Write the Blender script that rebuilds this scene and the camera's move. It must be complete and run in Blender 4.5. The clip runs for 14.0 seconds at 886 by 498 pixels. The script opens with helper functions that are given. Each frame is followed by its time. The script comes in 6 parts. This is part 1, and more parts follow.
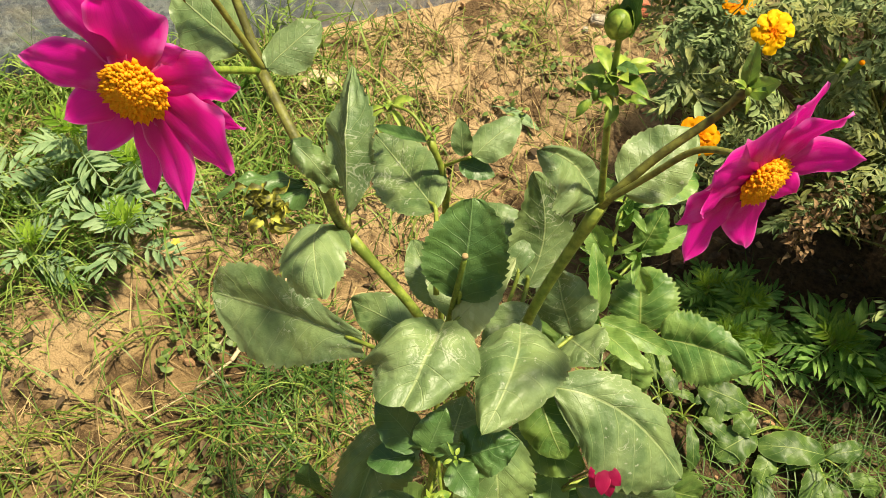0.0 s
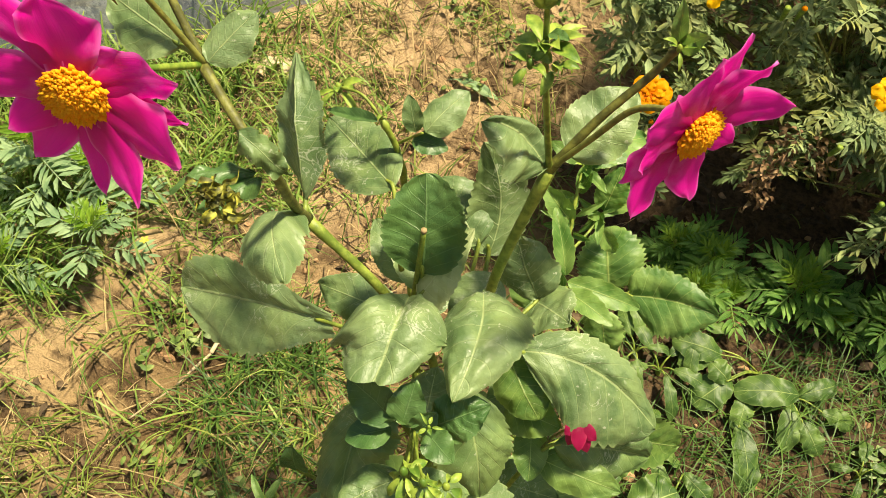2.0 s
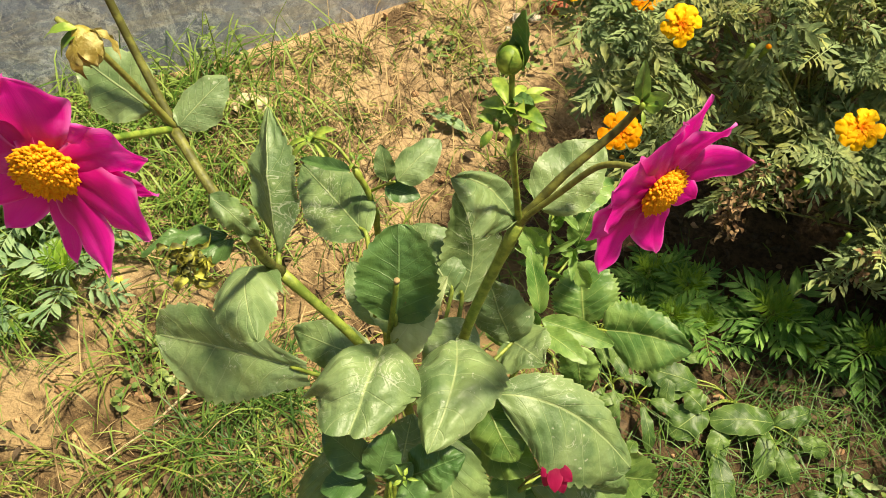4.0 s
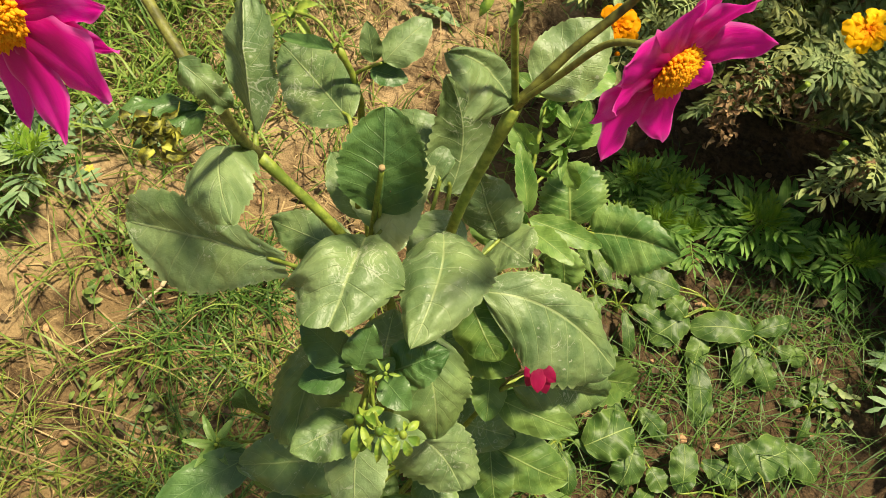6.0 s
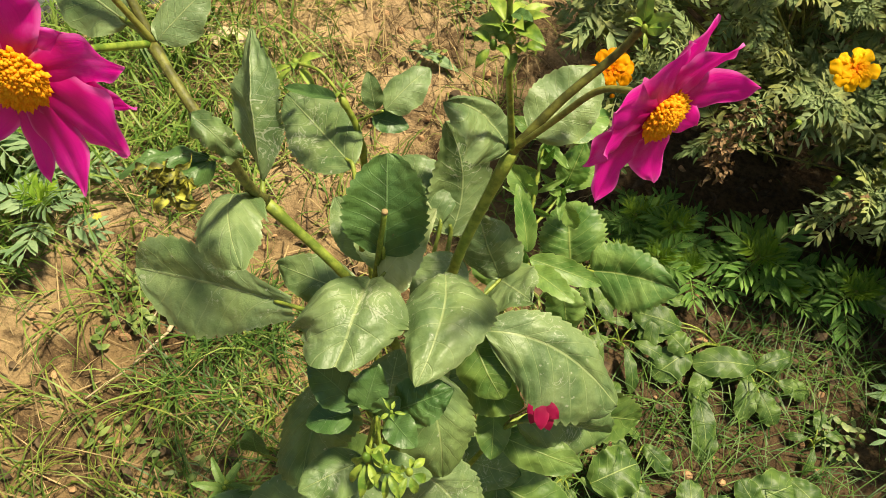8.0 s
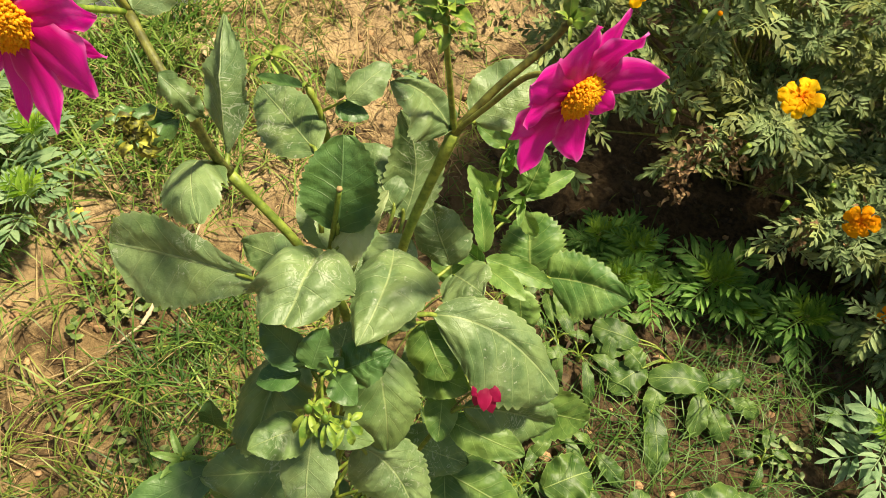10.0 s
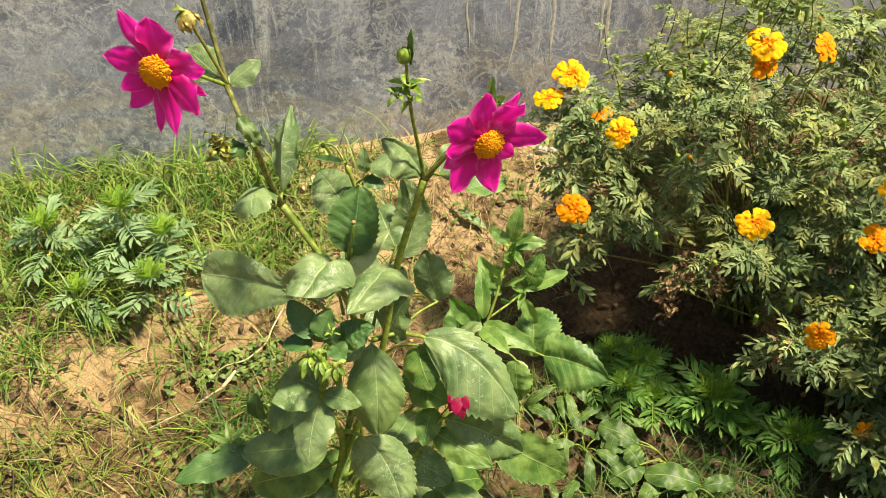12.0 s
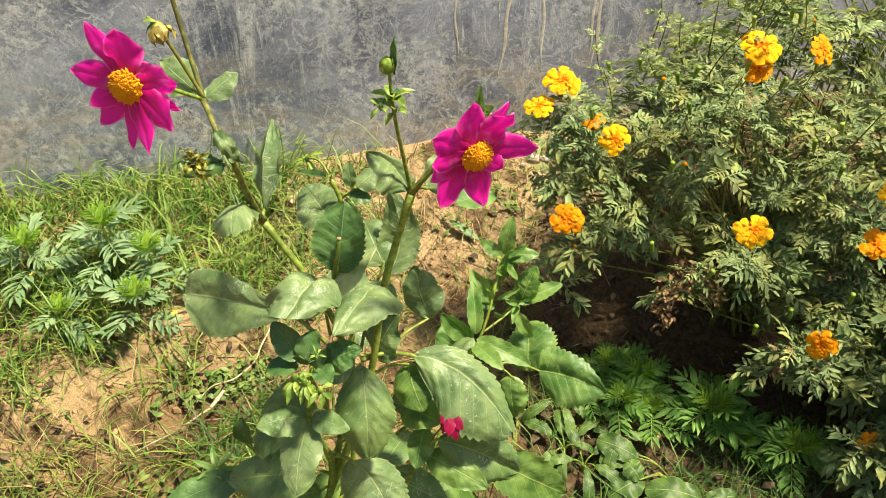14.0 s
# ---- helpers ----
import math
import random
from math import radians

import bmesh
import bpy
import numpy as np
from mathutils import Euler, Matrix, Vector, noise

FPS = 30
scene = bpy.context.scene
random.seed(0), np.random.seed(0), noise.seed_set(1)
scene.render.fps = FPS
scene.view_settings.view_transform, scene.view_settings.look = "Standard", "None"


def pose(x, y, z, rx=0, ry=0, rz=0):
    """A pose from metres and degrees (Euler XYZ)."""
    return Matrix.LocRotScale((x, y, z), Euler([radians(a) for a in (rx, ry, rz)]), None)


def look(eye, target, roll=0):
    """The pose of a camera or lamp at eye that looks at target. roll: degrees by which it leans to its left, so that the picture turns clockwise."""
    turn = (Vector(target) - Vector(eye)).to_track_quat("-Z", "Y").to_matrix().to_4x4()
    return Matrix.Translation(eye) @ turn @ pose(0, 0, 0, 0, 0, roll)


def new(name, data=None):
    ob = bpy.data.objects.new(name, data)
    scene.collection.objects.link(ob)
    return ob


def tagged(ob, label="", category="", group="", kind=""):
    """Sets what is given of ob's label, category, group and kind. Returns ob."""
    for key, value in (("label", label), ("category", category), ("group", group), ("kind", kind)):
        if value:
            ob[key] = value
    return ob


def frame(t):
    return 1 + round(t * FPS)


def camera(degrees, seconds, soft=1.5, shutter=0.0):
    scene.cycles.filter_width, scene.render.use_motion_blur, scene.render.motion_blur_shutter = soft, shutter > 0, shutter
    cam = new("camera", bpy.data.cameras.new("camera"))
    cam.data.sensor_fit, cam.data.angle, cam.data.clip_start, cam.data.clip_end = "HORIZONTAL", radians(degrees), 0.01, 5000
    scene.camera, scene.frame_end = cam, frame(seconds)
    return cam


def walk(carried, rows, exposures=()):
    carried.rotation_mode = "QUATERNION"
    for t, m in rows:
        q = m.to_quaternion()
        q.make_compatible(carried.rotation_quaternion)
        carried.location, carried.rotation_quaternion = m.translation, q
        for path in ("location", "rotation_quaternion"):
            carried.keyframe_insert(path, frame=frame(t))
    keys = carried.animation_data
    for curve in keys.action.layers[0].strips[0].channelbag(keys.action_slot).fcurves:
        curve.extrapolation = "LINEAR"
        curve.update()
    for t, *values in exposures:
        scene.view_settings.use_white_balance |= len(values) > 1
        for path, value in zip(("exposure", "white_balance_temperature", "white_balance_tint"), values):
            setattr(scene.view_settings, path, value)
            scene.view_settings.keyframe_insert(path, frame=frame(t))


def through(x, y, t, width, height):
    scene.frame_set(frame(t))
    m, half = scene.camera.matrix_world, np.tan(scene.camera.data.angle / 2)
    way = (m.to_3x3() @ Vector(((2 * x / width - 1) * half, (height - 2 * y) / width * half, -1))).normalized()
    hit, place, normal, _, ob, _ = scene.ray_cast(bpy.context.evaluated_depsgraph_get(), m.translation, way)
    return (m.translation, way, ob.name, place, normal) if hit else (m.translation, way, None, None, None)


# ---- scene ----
cam = camera(54.3, 14.0, 0.7)
PATH = [
    (0, (0.124, -0.231, 1.281), (-0.209, 1.01, -0.252), -0.3),
    (0.5, (0.137, -0.229, 1.273), (-0.195, 0.974, -0.29), -1.8),
    (1, (0.141, -0.223, 1.259), (-0.152, 0.938, -0.343), -4.0),
    (1.5, (0.144, -0.225, 1.277), (-0.125, 0.927, -0.336), -3.8),
    (2, (0.139, -0.236, 1.29), (-0.135, 0.972, -0.28), -3.3),
    (2.5, (0.141, -0.239, 1.31), (-0.112, 1.012, -0.231), -2.6),
    (2.7, (0.141, -0.238, 1.311), (-0.108, 1.023, -0.221), -2.5),
    (4.8, (0.145, -0.219, 1.296), (-0.079, 1.01, -0.266), -2.4),
    (5, (0.147, -0.223, 1.286), (-0.076, 0.988, -0.29), -2.5),
    (5.5, (0.135, -0.214, 1.256), (-0.022, 0.893, -0.402), 0.5),
    (6, (0.134, -0.213, 1.272), (-0.024, 0.878, -0.396), 1.0),
    (6.5, (0.133, -0.229, 1.284), (-0.027, 0.887, -0.367), 0.9),
    (7, (0.134, -0.236, 1.292), (-0.043, 0.916, -0.333), 0.3),
    (7.5, (0.137, -0.228, 1.281), (-0.038, 0.925, -0.344), -0.0),
    (8, (0.136, -0.223, 1.287), (-0.04, 0.944, -0.328), -0.3),
    (8.2, (0.139, -0.22, 1.292), (-0.034, 0.957, -0.315), -0.4),
    (10.3, (0.199, -0.322, 1.305), (0.025, 0.948, -0.23), 4.3),
    (10.5, (0.254, -0.392, 1.332), (0.063, 0.933, -0.154), 5.1),
    (11, (0.328, -0.515, 1.379), (-0.013, 0.894, 0.001), 1.5),
    (11.5, (0.369, -0.563, 1.398), (-0.088, 0.883, 0.094), 0.2),
    (12, (0.38, -0.571, 1.391), (-0.107, 0.923, 0.154), -0.2),
    (12.5, (0.377, -0.57, 1.378), (-0.119, 0.925, 0.146), 0.6),
    (13, (0.368, -0.562, 1.379), (-0.123, 0.95, 0.165), 0.3),
    (13.5, (0.367, -0.552, 1.376), (-0.126, 0.957, 0.16), -0.5),
    (14, (0.375, -0.537, 1.375), (-0.103, 0.972, 0.153), -0.9),
]
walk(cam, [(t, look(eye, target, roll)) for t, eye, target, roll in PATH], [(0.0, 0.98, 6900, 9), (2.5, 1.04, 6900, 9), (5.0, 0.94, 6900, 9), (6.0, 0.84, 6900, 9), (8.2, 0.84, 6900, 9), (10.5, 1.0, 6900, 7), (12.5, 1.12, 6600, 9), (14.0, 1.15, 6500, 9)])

# ---- world and sun ----
SUN = Vector((0.41, 0.09, 1.0)).normalized()
sky_world = bpy.data.worlds.new("sky")
scene.world = sky_world
sky_world.use_nodes = True
wn = sky_world.node_tree.nodes
sky = wn.new("ShaderNodeTexSky")
sky.sky_type, sky.sun_disc = "NISHITA", False
sky.sun_elevation = math.asin(SUN.z)
sky.sun_rotation = math.atan2(SUN.x, SUN.y)
sky.air_density, sky.dust_density = 1.4, 3.0
sky_world.node_tree.links.new(sky.outputs[0], wn["Background"].inputs[0])
wn["Background"].inputs[1].default_value = 0.05
sun_data = bpy.data.lights.new("sun", "SUN")
sun_data.energy, sun_data.angle, sun_data.color = 5.0, radians(5.0), (1.0, 0.88, 0.65)
sun = new("sun", sun_data)
sun.matrix_world = look(SUN * 6, (0, 0, 0))


# ---- materials ----
class Nodes:
    """A node material under construction."""

    def __init__(self, name):
        self.tc = None
        self.m = bpy.data.materials.new(name)
        self.m.use_nodes = True
        self.n, self.l = self.m.node_tree.nodes, self.m.node_tree.links
        self.b = self.n["Principled BSDF"]
        self.out = self.n["Material Output"]

    def add(self, kind, operation="", use_clamp=False, interpolation_type="", data_type="", blend_type="", feature=""):
        node = self.n.new("ShaderNode" + kind)
        if operation:
            node.operation, node.use_clamp = operation, use_clamp
        if interpolation_type:
            node.interpolation_type = interpolation_type
        if data_type:
            node.data_type, node.blend_type = data_type, blend_type
        if feature:
            node.feature = feature
        return node

    def link(self, a, b):
        self.l.new(a, b)

    def noise(self, scale, detail=4.0, rough=0.55, coord=None, dist=0.0):
        node = self.add("TexNoise")
        node.inputs["Scale"].default_value, node.inputs["Detail"].default_value = scale, detail
        node.inputs["Roughness"].default_value, node.inputs["Distortion"].default_value = rough, dist
        self.link(coord if coord else self.place(), node.inputs["Vector"])
        return node.outputs["Fac"]

    def place(self):
        if not self.tc:
            self.tc = self.add("TexCoord")
        return self.tc.outputs["Object"]

    def math(self, op, a, b=None, c=None, clamp=False):
        node = self.add("Math", operation=op, use_clamp=clamp)
        for i, v in enumerate((a, b, c)):
            if v is None:
                continue
            if isinstance(v, (int, float)):
                node.inputs[i].default_value = v
            else:
                self.link(v, node.inputs[i])
        return node.outputs[0]

    def ramp(self, value, lo, hi, a=0.0, b=1.0):
        node = self.add("MapRange", interpolation_type="SMOOTHSTEP")
        self.link(value, node.inputs[0])
        for i, v in enumerate((lo, hi, a, b)):
            node.inputs[i + 1].default_value = v
        return node.outputs[0]

    def mix(self, fac, a, b, blend="MIX"):
        node = self.add("Mix", data_type="RGBA", blend_type=blend)
        for i, v in ((0, fac), (6, a), (7, b)):
            if isinstance(v, (int, float)):
                node.inputs[i].default_value = v
            elif isinstance(v, tuple):
                node.inputs[i].default_value = (*v, 1)
            else:
                self.link(v, node.inputs[i])
        return node.outputs[2]

    def random(self, island=False):
        if island:
            return self.add("NewGeometry").outputs["Random Per Island"]
        return self.add("ObjectInfo").outputs["Random"]

    def finish(self, colour, rough=0.6, bump=None, depth=0.002, strength=0.6, spec=0.4, through=0.0, tint=(1, 1, 1)):
        self.link(colour, self.b.inputs["Base Color"]) if not isinstance(colour, tuple) else None
        if isinstance(colour, tuple):
            self.b.inputs["Base Color"].default_value = (*colour, 1)
        if isinstance(rough, float):
            self.b.inputs["Roughness"].default_value = rough
        else:
            self.link(rough, self.b.inputs["Roughness"])
        self.b.inputs["Specular IOR Level"].default_value = spec
        if bump is not None:
            node = self.add("Bump")
            node.inputs["Strength"].default_value, node.inputs["Distance"].default_value = strength, depth
            self.link(bump, node.inputs["Height"])
            self.link(node.outputs[0], self.b.inputs["Normal"])
        if through > 0:
            tr = self.add("BsdfTranslucent")
            glow = self.mix(1.0, colour, tint, "MULTIPLY")
            self.link(glow, tr.inputs["Color"])
            blend = self.add("MixShader")
            blend.inputs[0].default_value = through
            self.link(self.b.outputs[0], blend.inputs[1])
            self.link(tr.outputs[0], blend.inputs[2])
            self.link(blend.outputs[0], self.out.inputs["Surface"])
        return self.m


def leaf_material(name, dark, light, vein, dust=0.0, trails=0.0, through=0.25, rough=0.5, veins=7.0, island=False, spread=0.25, other=None):
    k = Nodes(name)
    uv = k.add("TexCoord").outputs["UV"]
    xy = k.add("SeparateXYZ")
    k.link(uv, xy.inputs[0])
    u, v = xy.outputs[0], xy.outputs[1]
    off = k.math("MULTIPLY", k.math("ABSOLUTE", k.math("SUBTRACT", v, 0.5)), 2.0)
    rib = k.ramp(off, 0.010, 0.040, 1.0, 0.0)
    wob = k.math("MULTIPLY", k.noise(30.0, 2.0), 0.35)
    phase = k.math("ADD", k.math("SUBTRACT", k.math("MULTIPLY", u, veins), k.math("MULTIPLY", off, 1.7)), wob)
    saw = k.math("PINGPONG", phase, 0.5)
    side = k.math("MULTIPLY", k.ramp(saw, 0.01, 0.045, 1.0, 0.0), k.ramp(off, 0.55, 1.0, 0.8, 0.1))
    net = k.add("TexVoronoi", feature="DISTANCE_TO_EDGE")
    net.inputs["Scale"].default_value = 260.0
    k.link(k.place(), net.inputs["Vector"])
    mesh_lines = k.ramp(net.outputs["Distance"], 0.0, 0.12, 1.0, 0.0)
    blotch = k.noise(34.0, 5.0)
    fine = k.noise(380.0, 4.0, 0.7)
    tone = k.math("ADD", k.ramp(blotch, 0.36, 0.66), k.math("MULTIPLY", k.math("SUBTRACT", k.random(island), 0.5), spread * 2.0), clamp=True)
    col = k.mix(tone, dark, light)
    if other:
        col = k.mix(k.ramp(k.noise(16.0, 3.0), 0.42, 0.62), col, k.mix(tone, tuple(c * 0.4 for c in other), other))
    if dust > 0:
        film = k.math("MULTIPLY", k.math("MULTIPLY", k.ramp(k.noise(20.0, 6.0, 0.65), 0.34, 0.66, 0.22, 1.0), k.ramp(fine, 0.36, 0.64, 0.68, 1.0)), dust)
        col = k.mix(film, col, (0.27, 0.365, 0.19))
    col = k.mix(k.math("MULTIPLY", mesh_lines, 0.07), col, dark)
    col = k.mix(k.math("MULTIPLY", side, 0.45), col, vein)
    col = k.mix(k.math("MULTIPLY", k.ramp(off, 0.93, 0.99), 0.35), col, vein)
    col = k.mix(k.math("MULTIPLY", rib, 0.75), col, vein)
    if trails > 0:
        line = k.ramp(k.math("ABSOLUTE", k.math("SUBTRACT", k.noise(44.0, 2.5, 0.5, None, 2.2), 0.5)), 0.008, 0.022, 1.0, 0.0)
        where = k.ramp(k.noise(15.0, 2.0), 0.55, 0.63)
        scar = k.math("MULTIPLY", k.ramp(k.noise(210.0, 2.0), 0.66, 0.70), k.ramp(k.noise(22.0, 2.0), 0.48, 0.60))
        col = k.mix(k.math("MULTIPLY", scar, trails), col, (0.60, 0.62, 0.50))
        col = k.mix(k.math("MULTIPLY", k.math("MULTIPLY", line, where), trails), col, (0.56, 0.60, 0.46))
    height = k.math("ADD", k.math("MULTIPLY", k.math("ADD", side, rib), -0.14), k.math("ADD", k.math("ADD", k.math("MULTIPLY", blotch, 0.8), k.math("MULTIPLY", k.noise(120.0, 4.0, 0.55), 0.35)), k.math("MULTIPLY", mesh_lines, -0.03)))
    return k.finish(col, rough, height, 0.003, 0.8, 0.45, through, (1.0, 1.1, 0.55))


def mottled(name, a, b, scale=60.0, rough=0.6, through=0.0, island=False, spread=0.3, bump=0.3, depth=0.001, spec=0.4, tint=(1, 1, 1)):
    k = Nodes(name)
    n1 = k.noise(scale, 5.0)
    tone = k.math("ADD", k.ramp(n1, 0.35, 0.67), k.math("MULTIPLY", k.math("SUBTRACT", k.random(island), 0.5), spread * 2.0), clamp=True)
    col = k.mix(tone, a, b)
    h = k.noise(scale * 5.0, 4.0)
    return k.finish(col, rough, h, depth, bump, spec, through, tint)


def soil_material():
    k = Nodes("dry_soil")
    big, mid, fine, grit = k.noise(2.6, 5.0), k.noise(14.0, 6.0, 0.65), k.noise(85.0, 6.0, 0.7), k.noise(420.0, 4.0, 0.7)
    col = k.mix(k.ramp(big, 0.35, 0.65), (0.15, 0.095, 0.044), (0.36, 0.25, 0.12))
    col = k.mix(k.math("MULTIPLY", k.ramp(mid, 0.46, 0.62), 0.85), col, (0.055, 0.032, 0.017))
    col = k.mix(k.math("MULTIPLY", k.ramp(fine, 0.52, 0.72), 0.6), col, (0.40, 0.265, 0.125))
    col = k.mix(k.math("MULTIPLY", k.ramp(grit, 0.55, 0.75), 0.5), col, (0.13, 0.085, 0.05))
    xyz = k.add("SeparateXYZ")
    k.link(k.place(), xyz.inputs[0])
    near_wall = k.math("ADD", k.math("SUBTRACT", k.math("MULTIPLY", xyz.outputs[1], 0.868), k.math("MULTIPLY", xyz.outputs[0], 0.497)), k.math("MULTIPLY", k.math("SUBTRACT", big, 0.5), 0.5))
    col = k.mix(k.math("MULTIPLY", k.math("MULTIPLY", k.ramp(near_wall, 0.50, 0.85), k.ramp(near_wall, 1.7, 1.2)), k.ramp(mid, 0.62, 0.45, 0.1, 0.75)), col, (0.54, 0.39, 0.22))
    # Dark earth right of the dahlia, darkened further in place of shade.
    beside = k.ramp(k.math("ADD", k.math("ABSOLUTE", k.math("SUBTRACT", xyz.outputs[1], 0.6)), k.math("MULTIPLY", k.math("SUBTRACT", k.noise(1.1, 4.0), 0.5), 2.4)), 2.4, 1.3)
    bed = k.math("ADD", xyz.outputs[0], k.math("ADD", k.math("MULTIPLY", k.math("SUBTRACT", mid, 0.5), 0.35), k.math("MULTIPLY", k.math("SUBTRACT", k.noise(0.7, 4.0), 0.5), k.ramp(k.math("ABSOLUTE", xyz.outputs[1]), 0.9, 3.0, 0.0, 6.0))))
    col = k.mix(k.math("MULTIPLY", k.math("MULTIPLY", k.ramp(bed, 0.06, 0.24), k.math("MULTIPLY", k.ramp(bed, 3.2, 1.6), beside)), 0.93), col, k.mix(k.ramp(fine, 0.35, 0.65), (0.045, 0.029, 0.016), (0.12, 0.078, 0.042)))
    h = k.math("ADD", k.math("ADD", k.math("MULTIPLY", mid, 2.0), fine), k.math("MULTIPLY", grit, 0.35))
    return k.finish(col, 0.95, h, 0.012, 0.9, 0.15)


def plaster_material():
    k = Nodes("grey_plaster")
    pos = k.place()
    big, mid, fine = k.noise(1.7, 5.0, 0.6), k.noise(7.0, 8.0, 0.7, None, 0.4), k.noise(55.0, 9.0, 0.75, None, 0.3)
    speck = k.noise(170.0, 6.0, 0.75)
    col = k.mix(k.ramp(k.noise(2.3, 9.0, 0.68, None, 0.5), 0.40, 0.60), (0.100, 0.116, 0.170), (0.345, 0.372, 0.465))
    col = k.mix(k.math("MULTIPLY", k.ramp(mid, 0.42, 0.64), 0.55), col, (0.42, 0.44, 0.50))
    col = k.mix(k.math("MULTIPLY", k.ramp(k.noise(4.0, 6.0, 0.7, None, 0.8), 0.52, 0.38), 0.6), col, (0.135, 0.148, 0.195))
    worn = k.math("MULTIPLY", k.ramp(k.noise(6.5, 7.0, 0.68, None, 0.3), 0.46, 0.60), k.ramp(fine, 0.44, 0.60))
    drip = k.add("Mapping")
    drip.inputs["Scale"].default_value = (1.0, 1.0, 0.10)
    k.link(pos, drip.inputs["Vector"])
    streak = k.math("MULTIPLY", k.ramp(k.noise(24.0, 6.0, 0.68, drip.outputs[0], 0.4), 0.53, 0.68), k.ramp(fine, 0.38, 0.58, 0.2, 1.0))
    crack = k.ramp(k.math("ABSOLUTE", k.math("SUBTRACT", k.noise(15.0, 8.0, 0.7, None, 0.6), 0.5)), 0.003, 0.016, 1.0, 0.0)
    crack = k.math("MULTIPLY", crack, k.ramp(k.noise(4.7, 4.0), 0.50, 0.60))
    flake = k.math("MULTIPLY", k.ramp(k.noise(26.0, 9.0, 0.8, None, 0.3), 0.60, 0.64), k.ramp(k.noise(3.6, 4.0, 0.6), 0.50, 0.60))
    patch = k.ramp(k.noise(3.1, 5.0, 0.62, None, 0.3), 0.40, 0.56, 0.18, 1.0)
    worm = k.ramp(k.math("ABSOLUTE", k.math("SUBTRACT", k.noise(17.0, 7.0, 0.66, None, 0.8), 0.5)), 0.004, 0.045, 0.7, 0.0)
    worm = k.math("MAXIMUM", worm, k.ramp(k.math("ABSOLUTE", k.math("SUBTRACT", k.noise(48.0, 5.0, 0.62, None, 0.6), 0.5)), 0.004, 0.05, 0.12, 0.0))
    worn = k.math("MAXIMUM", worn, k.math("MULTIPLY", k.math("MULTIPLY", worm, patch), k.ramp(fine, 0.34, 0.54, 0.25, 1.0)))
    scab = k.math("MAXIMUM", k.math("MULTIPLY", k.math("MAXIMUM", streak, worn), 0.92), k.math("MAXIMUM", k.math("MULTIPLY", crack, 0.7), flake))
    col = k.mix(k.math("MULTIPLY", scab, 0.85), col, (0.76, 0.77, 0.77))
    col = k.mix(k.math("MULTIPLY", k.ramp(speck, 0.55, 0.66), 0.6), col, (0.57, 0.58, 0.60))
    col = k.mix(k.math("MULTIPLY", k.ramp(speck, 0.45, 0.37), 0.5), col, (0.105, 0.112, 0.126))
    xyz = k.add("SeparateXYZ")
    k.link(pos, xyz.inputs[0])
    scratch = k.add("Mapping")
    scratch.inputs["Scale"].default_value = (1.0, 1.0, 2.4)
    scratch.inputs["Rotation"].default_value = (0.0, 0.6, 0.3)
    k.link(pos, scratch.inputs["Vector"])
    sweep = k.noise(6.0, 8.0, 0.75, scratch.outputs[0], 0.6)
    foot = k.math("ADD", xyz.outputs[2], k.math("MULTIPLY", k.math("SUBTRACT", big, 0.5), 0.8))
    mud = k.math("MULTIPLY", k.ramp(foot, 0.38, 0.62, 1.0, 0.0), k.ramp(sweep, 0.44, 0.60, 0.0, 1.0))
    col = k.mix(k.math("MULTIPLY", mud, 0.62), col, k.mix(k.ramp(fine, 0.4, 0.65), (0.40, 0.35, 0.28), (0.68, 0.60, 0.47)))
    h = k.math("ADD", k.math("MULTIPLY", scab, 0.8), k.math("ADD", k.math("MULTIPLY", fine, 0.8), k.math("MULTIPLY", speck, 0.4)))
    return k.finish(col, 0.9, h, 0.0015, 0.7, 0.25)


def petal_material(name, deep, bright, edge):
    k = Nodes(name)
    uv = k.add("TexCoord").outputs["UV"]
    xy = k.add("SeparateXYZ")
    k.link(uv, xy.inputs[0])
    streak = k.add("Mapping")
    streak.inputs["Scale"].default_value = (1.2, 26.0, 1.0)
    k.link(uv, streak.inputs["Vector"])
    lines = k.noise(2.0, 3.0, 0.6, streak.outputs[0])
    col = k.mix(k.ramp(xy.outputs[0], 0.05, 0.75), deep, bright)
    col = k.mix(k.math("MULTIPLY", k.ramp(lines, 0.40, 0.66), 0.25), col, deep)
    col = k.mix(k.math("MULTIPLY", k.ramp(k.noise(55.0, 4.0), 0.55, 0.75), 0.3), col, edge)
    rim = k.math("MULTIPLY", k.math("ABSOLUTE", k.math("SUBTRACT", xy.outputs[1], 0.5)), 2.0)
    col = k.mix(k.math("MULTIPLY", k.math("MAXIMUM", k.ramp(xy.outputs[0], 0.9, 1.0), k.ramp(rim, 0.78, 1.0)), 0.55), col, edge)
    return k.finish(col, 0.38, lines, 0.0012, 0.3, 0.5, 0.5, (1.0, 0.8, 1.0))


